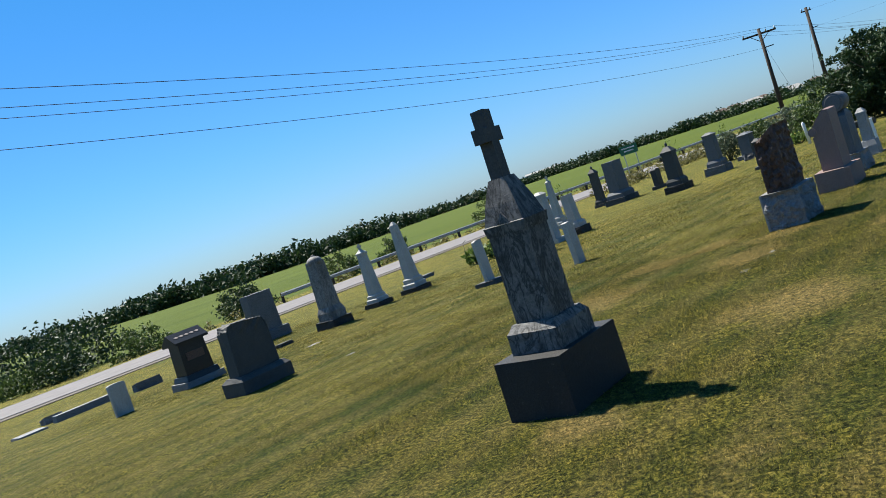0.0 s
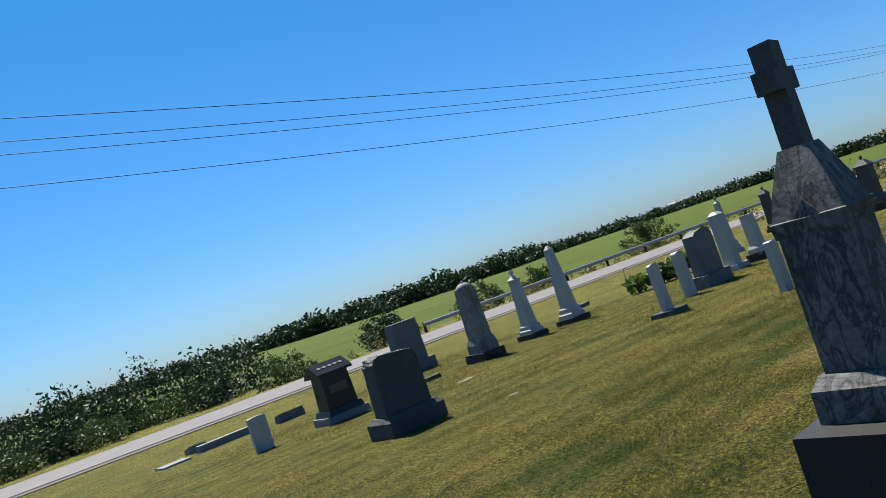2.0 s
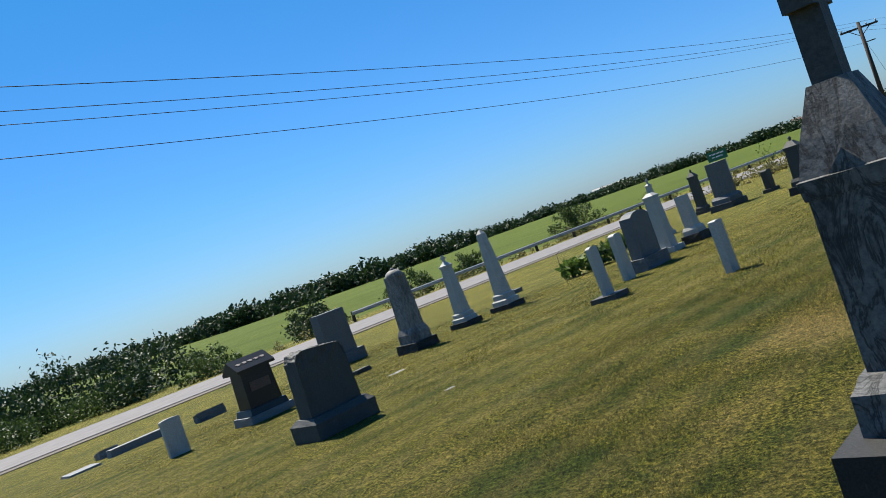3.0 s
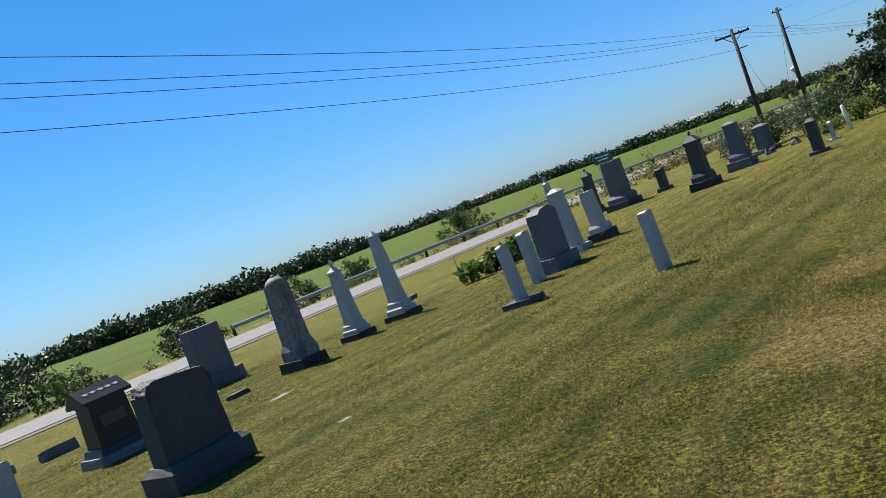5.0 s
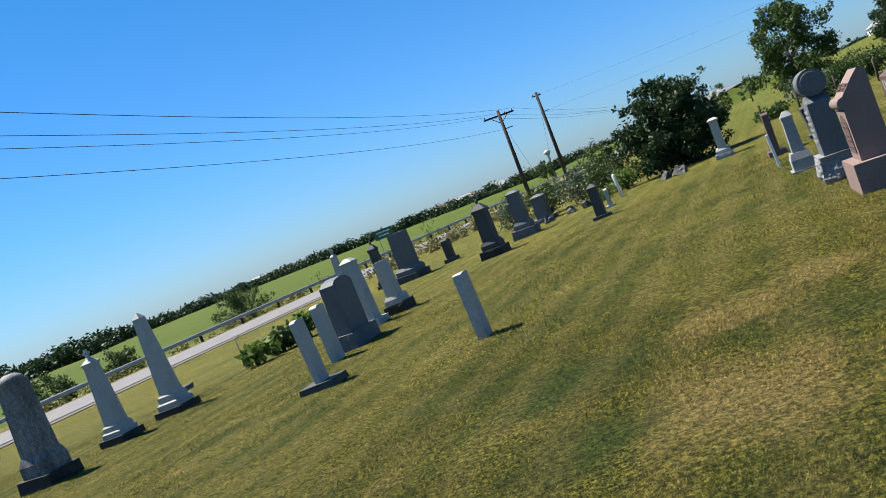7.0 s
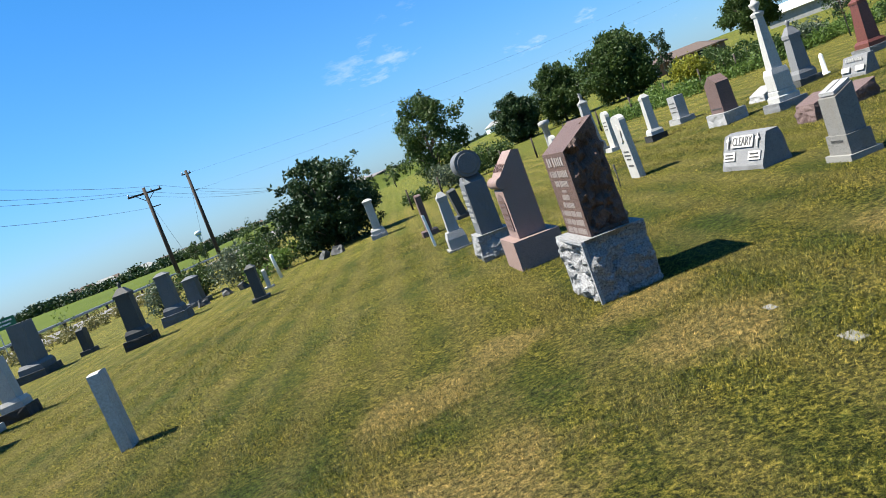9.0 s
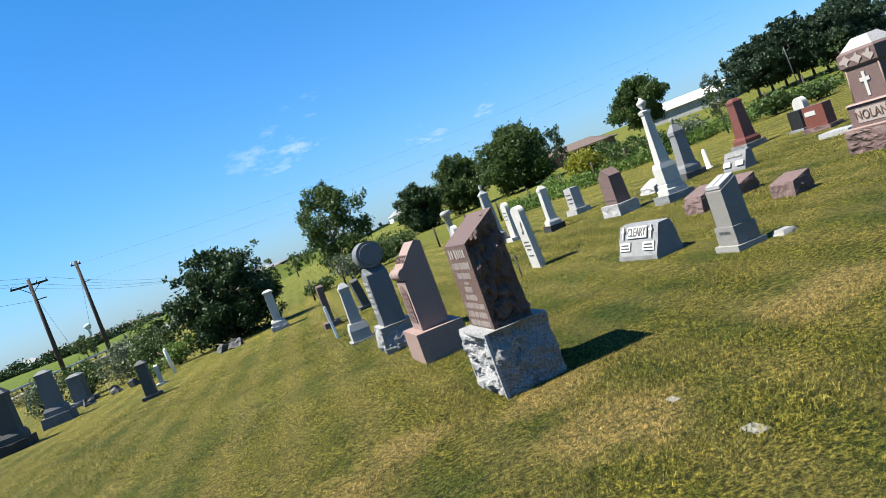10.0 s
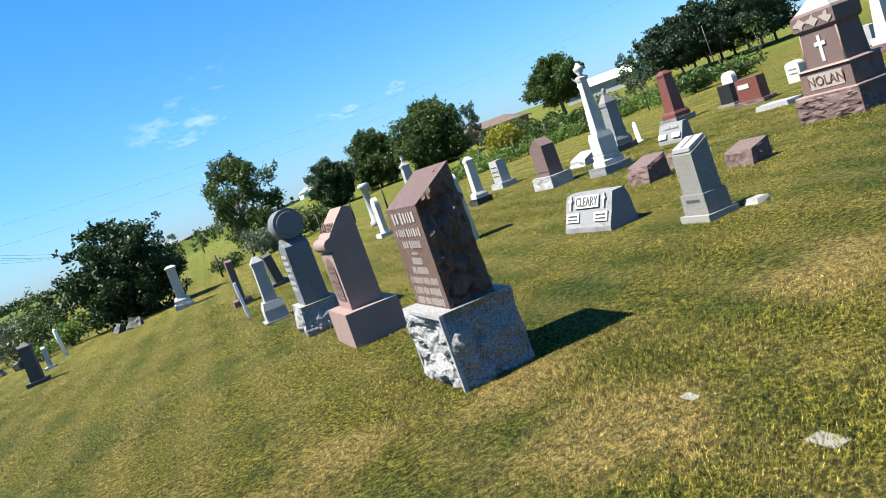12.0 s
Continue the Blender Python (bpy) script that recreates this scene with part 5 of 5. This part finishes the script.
PA, PB, PC, PD = (12.0, 75.0, 7.6), (16.9, 80.0, 8.35), (-24.0, -3.0, 9.9), (58.0, 150.0, 6.8)
utility_pole(*PA, "dark wooden utility pole with braced crossarm", True, 12)
utility_pole(*PB, "tall dark wooden utility pole with short brackets", False, 12)
utility_pole(*PD, "distant dark utility pole with crossarm", True, 30)
for dx, dz in ((-1.35, -0.2), (-0.3, -0.2), (1.35, -0.2)):
    wire((PA[0] + dx, PA[1] + dx * 0.2, PA[2] + dz), (PC[0] + dx * 0.92, PC[1] - dx * 0.39, PC[2] + dz), 1.2)
    wire((PA[0] + dx, PA[1] + dx * 0.2, PA[2] + dz), (PD[0] + dx, PD[1], PD[2] + dz), 1.6)
wire((PA[0], PA[1], PA[2] - 1.7), (PC[0], PC[1], PC[2] - 1.35), 1.2)
wire((PB[0], PB[1], PB[2] - 1.9), (PD[0], PD[1], PD[2] - 0.8), 1.2)
wire((PB[0], PB[1], PB[2] - 0.3), (95.0, 62.0, 12.5), 1.5, r=0.005)
wire((PB[0], PB[1], PB[2] - 1.9), (95.0, 62.0, 11.0), 1.5, r=0.005)
wire((PA[0], PA[1], PA[2] - 1.2), (14.5, 78.5, -1.2), 0.0, "straight guy wire bracing the pole")
wire((PB[0], PB[1], PB[2] - 1.0), (15.2, 79.0, -1.2), 0.0, "straight guy wire bracing the pole")
hedge = []
for k in range(170):
    az, d = rng.uniform(42, 65), rng.uniform(35.5, 40)
    x, y = polar(az, d)
    hedge.append((x, y, G(x, y) + 0.25, rng.uniform(0.3, 0.6), 0.45, rng.uniform(0.25, 0.55)))
belt("fence_line_scrub", hedge, "low weeds and brush along the fence line", LEAF_BRIGHT, 700, 0.07, 8)
mp = thing("metal_pole", *polar(63.2, 40), "thin dark metal pole at the lawn edge", "pole", lean=(0, -3))
part("pole", rod((0, 0, 0), (0, 0, 2.5), 0.025, 0.02, 8), WIRE, mp)

# ---- distant buildings ----
for az in (74.6, 75.3):
    so = thing("silo", *polar(az, 210), "distant pale gray farm silo", "silo")
    part("drum", lathe([(0, 1.8), (6.0 if az < 75 else 7.0, 1.8)], 18), SHED_WALL, so)
    part("dome", lathe([(6.0 if az < 75 else 7.0, 1.85), (7.0 if az < 75 else 8.0, 1.2), (7.4 if az < 75 else 8.4, 0.3)], 18), SHED_WALL, so)

wt = thing("water_tower", 346.0, 1500.0, "distant pale water tower on slim column", "water tower", yaw=0)
part("column", lathe([(0, 4.5), (4, 2.2), (22, 2.0), (25, 5)], 16), TOWER_PAINT, wt)
part("tank", ball((0, 0, 29), 6.5, 3, 0.72), TOWER_PAINT, wt)


def house(x, y, w, d, eave, ridge, wall, roof, label, yaw, windows=2, name="house", hip=True):
    p = thing(name, x, y, label, "building", yaw=yaw, sink=0.2)
    part("wall", box(0, 0, eave / 2, d, w, eave, 0), wall, p)
    k = 0.5 if hip else 1.02
    part("roof", loft([(eave, d / 2 + 0.4, w / 2 + 0.4), (eave + 0.12, d / 2 + 0.4, w / 2 + 0.4), (ridge, 0.1, w / 2 * k)], 0), roof, p)
    for q in range(windows):
        wy = -w / 2 + w * (q + 0.5) / windows
        wd = part("window", box(-d / 2 - 0.02, wy, eave * 0.55, 0.06, 1.3, 1.2, 0), PAINT_WHITE, p)
        part("pane", box(-d / 2 - 0.06, wy, eave * 0.55, 0.03, 1.1, 1.0, 0), GLASS_DARK, wd)
    return p


def facing(az):
    return 90 - az


house(*polar(48.3, 100), 9.0, 6.5, 1.3, 2.3, BRICK_WALL, ROOF_BROWN, "low brown ranch house behind shrubs", facing(48.3) - 12, 3)
sx, sy = polar(57.0, 112)
house(sx, sy, 9.5, 8.0, 1.5, 2.7, SHED_WALL, PAINT_WHITE, "long gray farm shed with white metal roof", facing(57) - 20, 0, "farm_shed", False)
for az, d, w in ((35.3, 330, 10), (41.5, 300, 7), (24.8, 330, 8)):
    house(*polar(az, d), w, 7, 3.0, 5.0, PAINT_WHITE, SHED_WALL, "distant white farm building on the rise", facing(az) + 15, 2, "farm_building")
house(-126.7, 900.0, 45, 18, 5, 7, SHED_WALL, SHED_WALL, "long distant pale gray farm building", 90, 0, "farm_building", False)
rng = random.Random(9)
for k in range(14):
    az = 4.5 + k * 0.95 + rng.uniform(-0.3, 0.3)
    house(*polar(az, 560 + rng.uniform(-40, 40)), rng.uniform(10, 16), 9, 3.5, 6.5, rng.choice([SHED_WALL, BRICK_WALL, PAINT_WHITE]), rng.choice([ROOF_BROWN, SHED_WALL]), "distant suburban house on the horizon", facing(az), 2)


# ---- grass blades ----
def blades(name, boxes, length, width, seed, label):
    rng = np.random.default_rng(seed)
    P = []
    for x0, x1, y0, y1, n in boxes:
        P.append(np.stack([rng.uniform(x0, x1, n), rng.uniform(y0, y1, n)], 1))
    P = np.concatenate(P)
    n = len(P)
    P += rng.normal(size=(n, 2)) * 0.9
    z = lie(P[:, 0], P[:, 1])
    c = np.column_stack([P, z - 0.005])
    a = rng.uniform(0, 2 * np.pi, n)
    tuft = 0.75 + 0.5 * (np.sin(P[:, 0] * 1.9 + np.sin(P[:, 1] * 1.3) * 2) * np.sin(P[:, 1] * 1.7 + P[:, 0] * 0.6))
    L = length * (0.5 + rng.random(n)) * np.clip(tuft, 0.5, 1.3)
    side = np.column_stack([np.cos(a), np.sin(a), np.zeros(n)]) * (width * (0.6 + 0.7 * rng.random(n)))[:, None]
    b = a + rng.uniform(0.6, 2.5, n)
    tip = np.column_stack([np.cos(b) * L * 0.7, np.sin(b) * L * 0.7, L * rng.uniform(0.35, 0.95, n)])
    v = np.empty((n, 3, 3))
    v[:, 0], v[:, 1], v[:, 2] = c - side, c + side, c + tip
    me = bpy.data.meshes.new(name)
    me.vertices.add(3 * n)
    me.vertices.foreach_set("co", v.ravel())
    me.loops.add(3 * n)
    me.loops.foreach_set("vertex_index", np.arange(3 * n, dtype=np.int32))
    me.polygons.add(n)
    me.polygons.foreach_set("loop_start", np.arange(0, 3 * n, 3, dtype=np.int32))
    me.update(calc_edges=True)
    me.materials.append(BLADES)
    return tagged(new(name, me), label, "grass", kind="stuff")


blades("grass", [(-3, 4.5, 3.5, 15, 700000), (0, 5.5, 8.5, 13.5, 350000), (-9, -3, 5, 16, 130000), (4.5, 9, 7, 15, 130000)], 0.030, 0.0026, 1, "short mown lawn grass near the path")
blades("grass", [(-14, 10, 15, 27, 230000), (9, 16, 9, 22, 100000)], 0.045, 0.006, 2, "short mown lawn grass farther off")
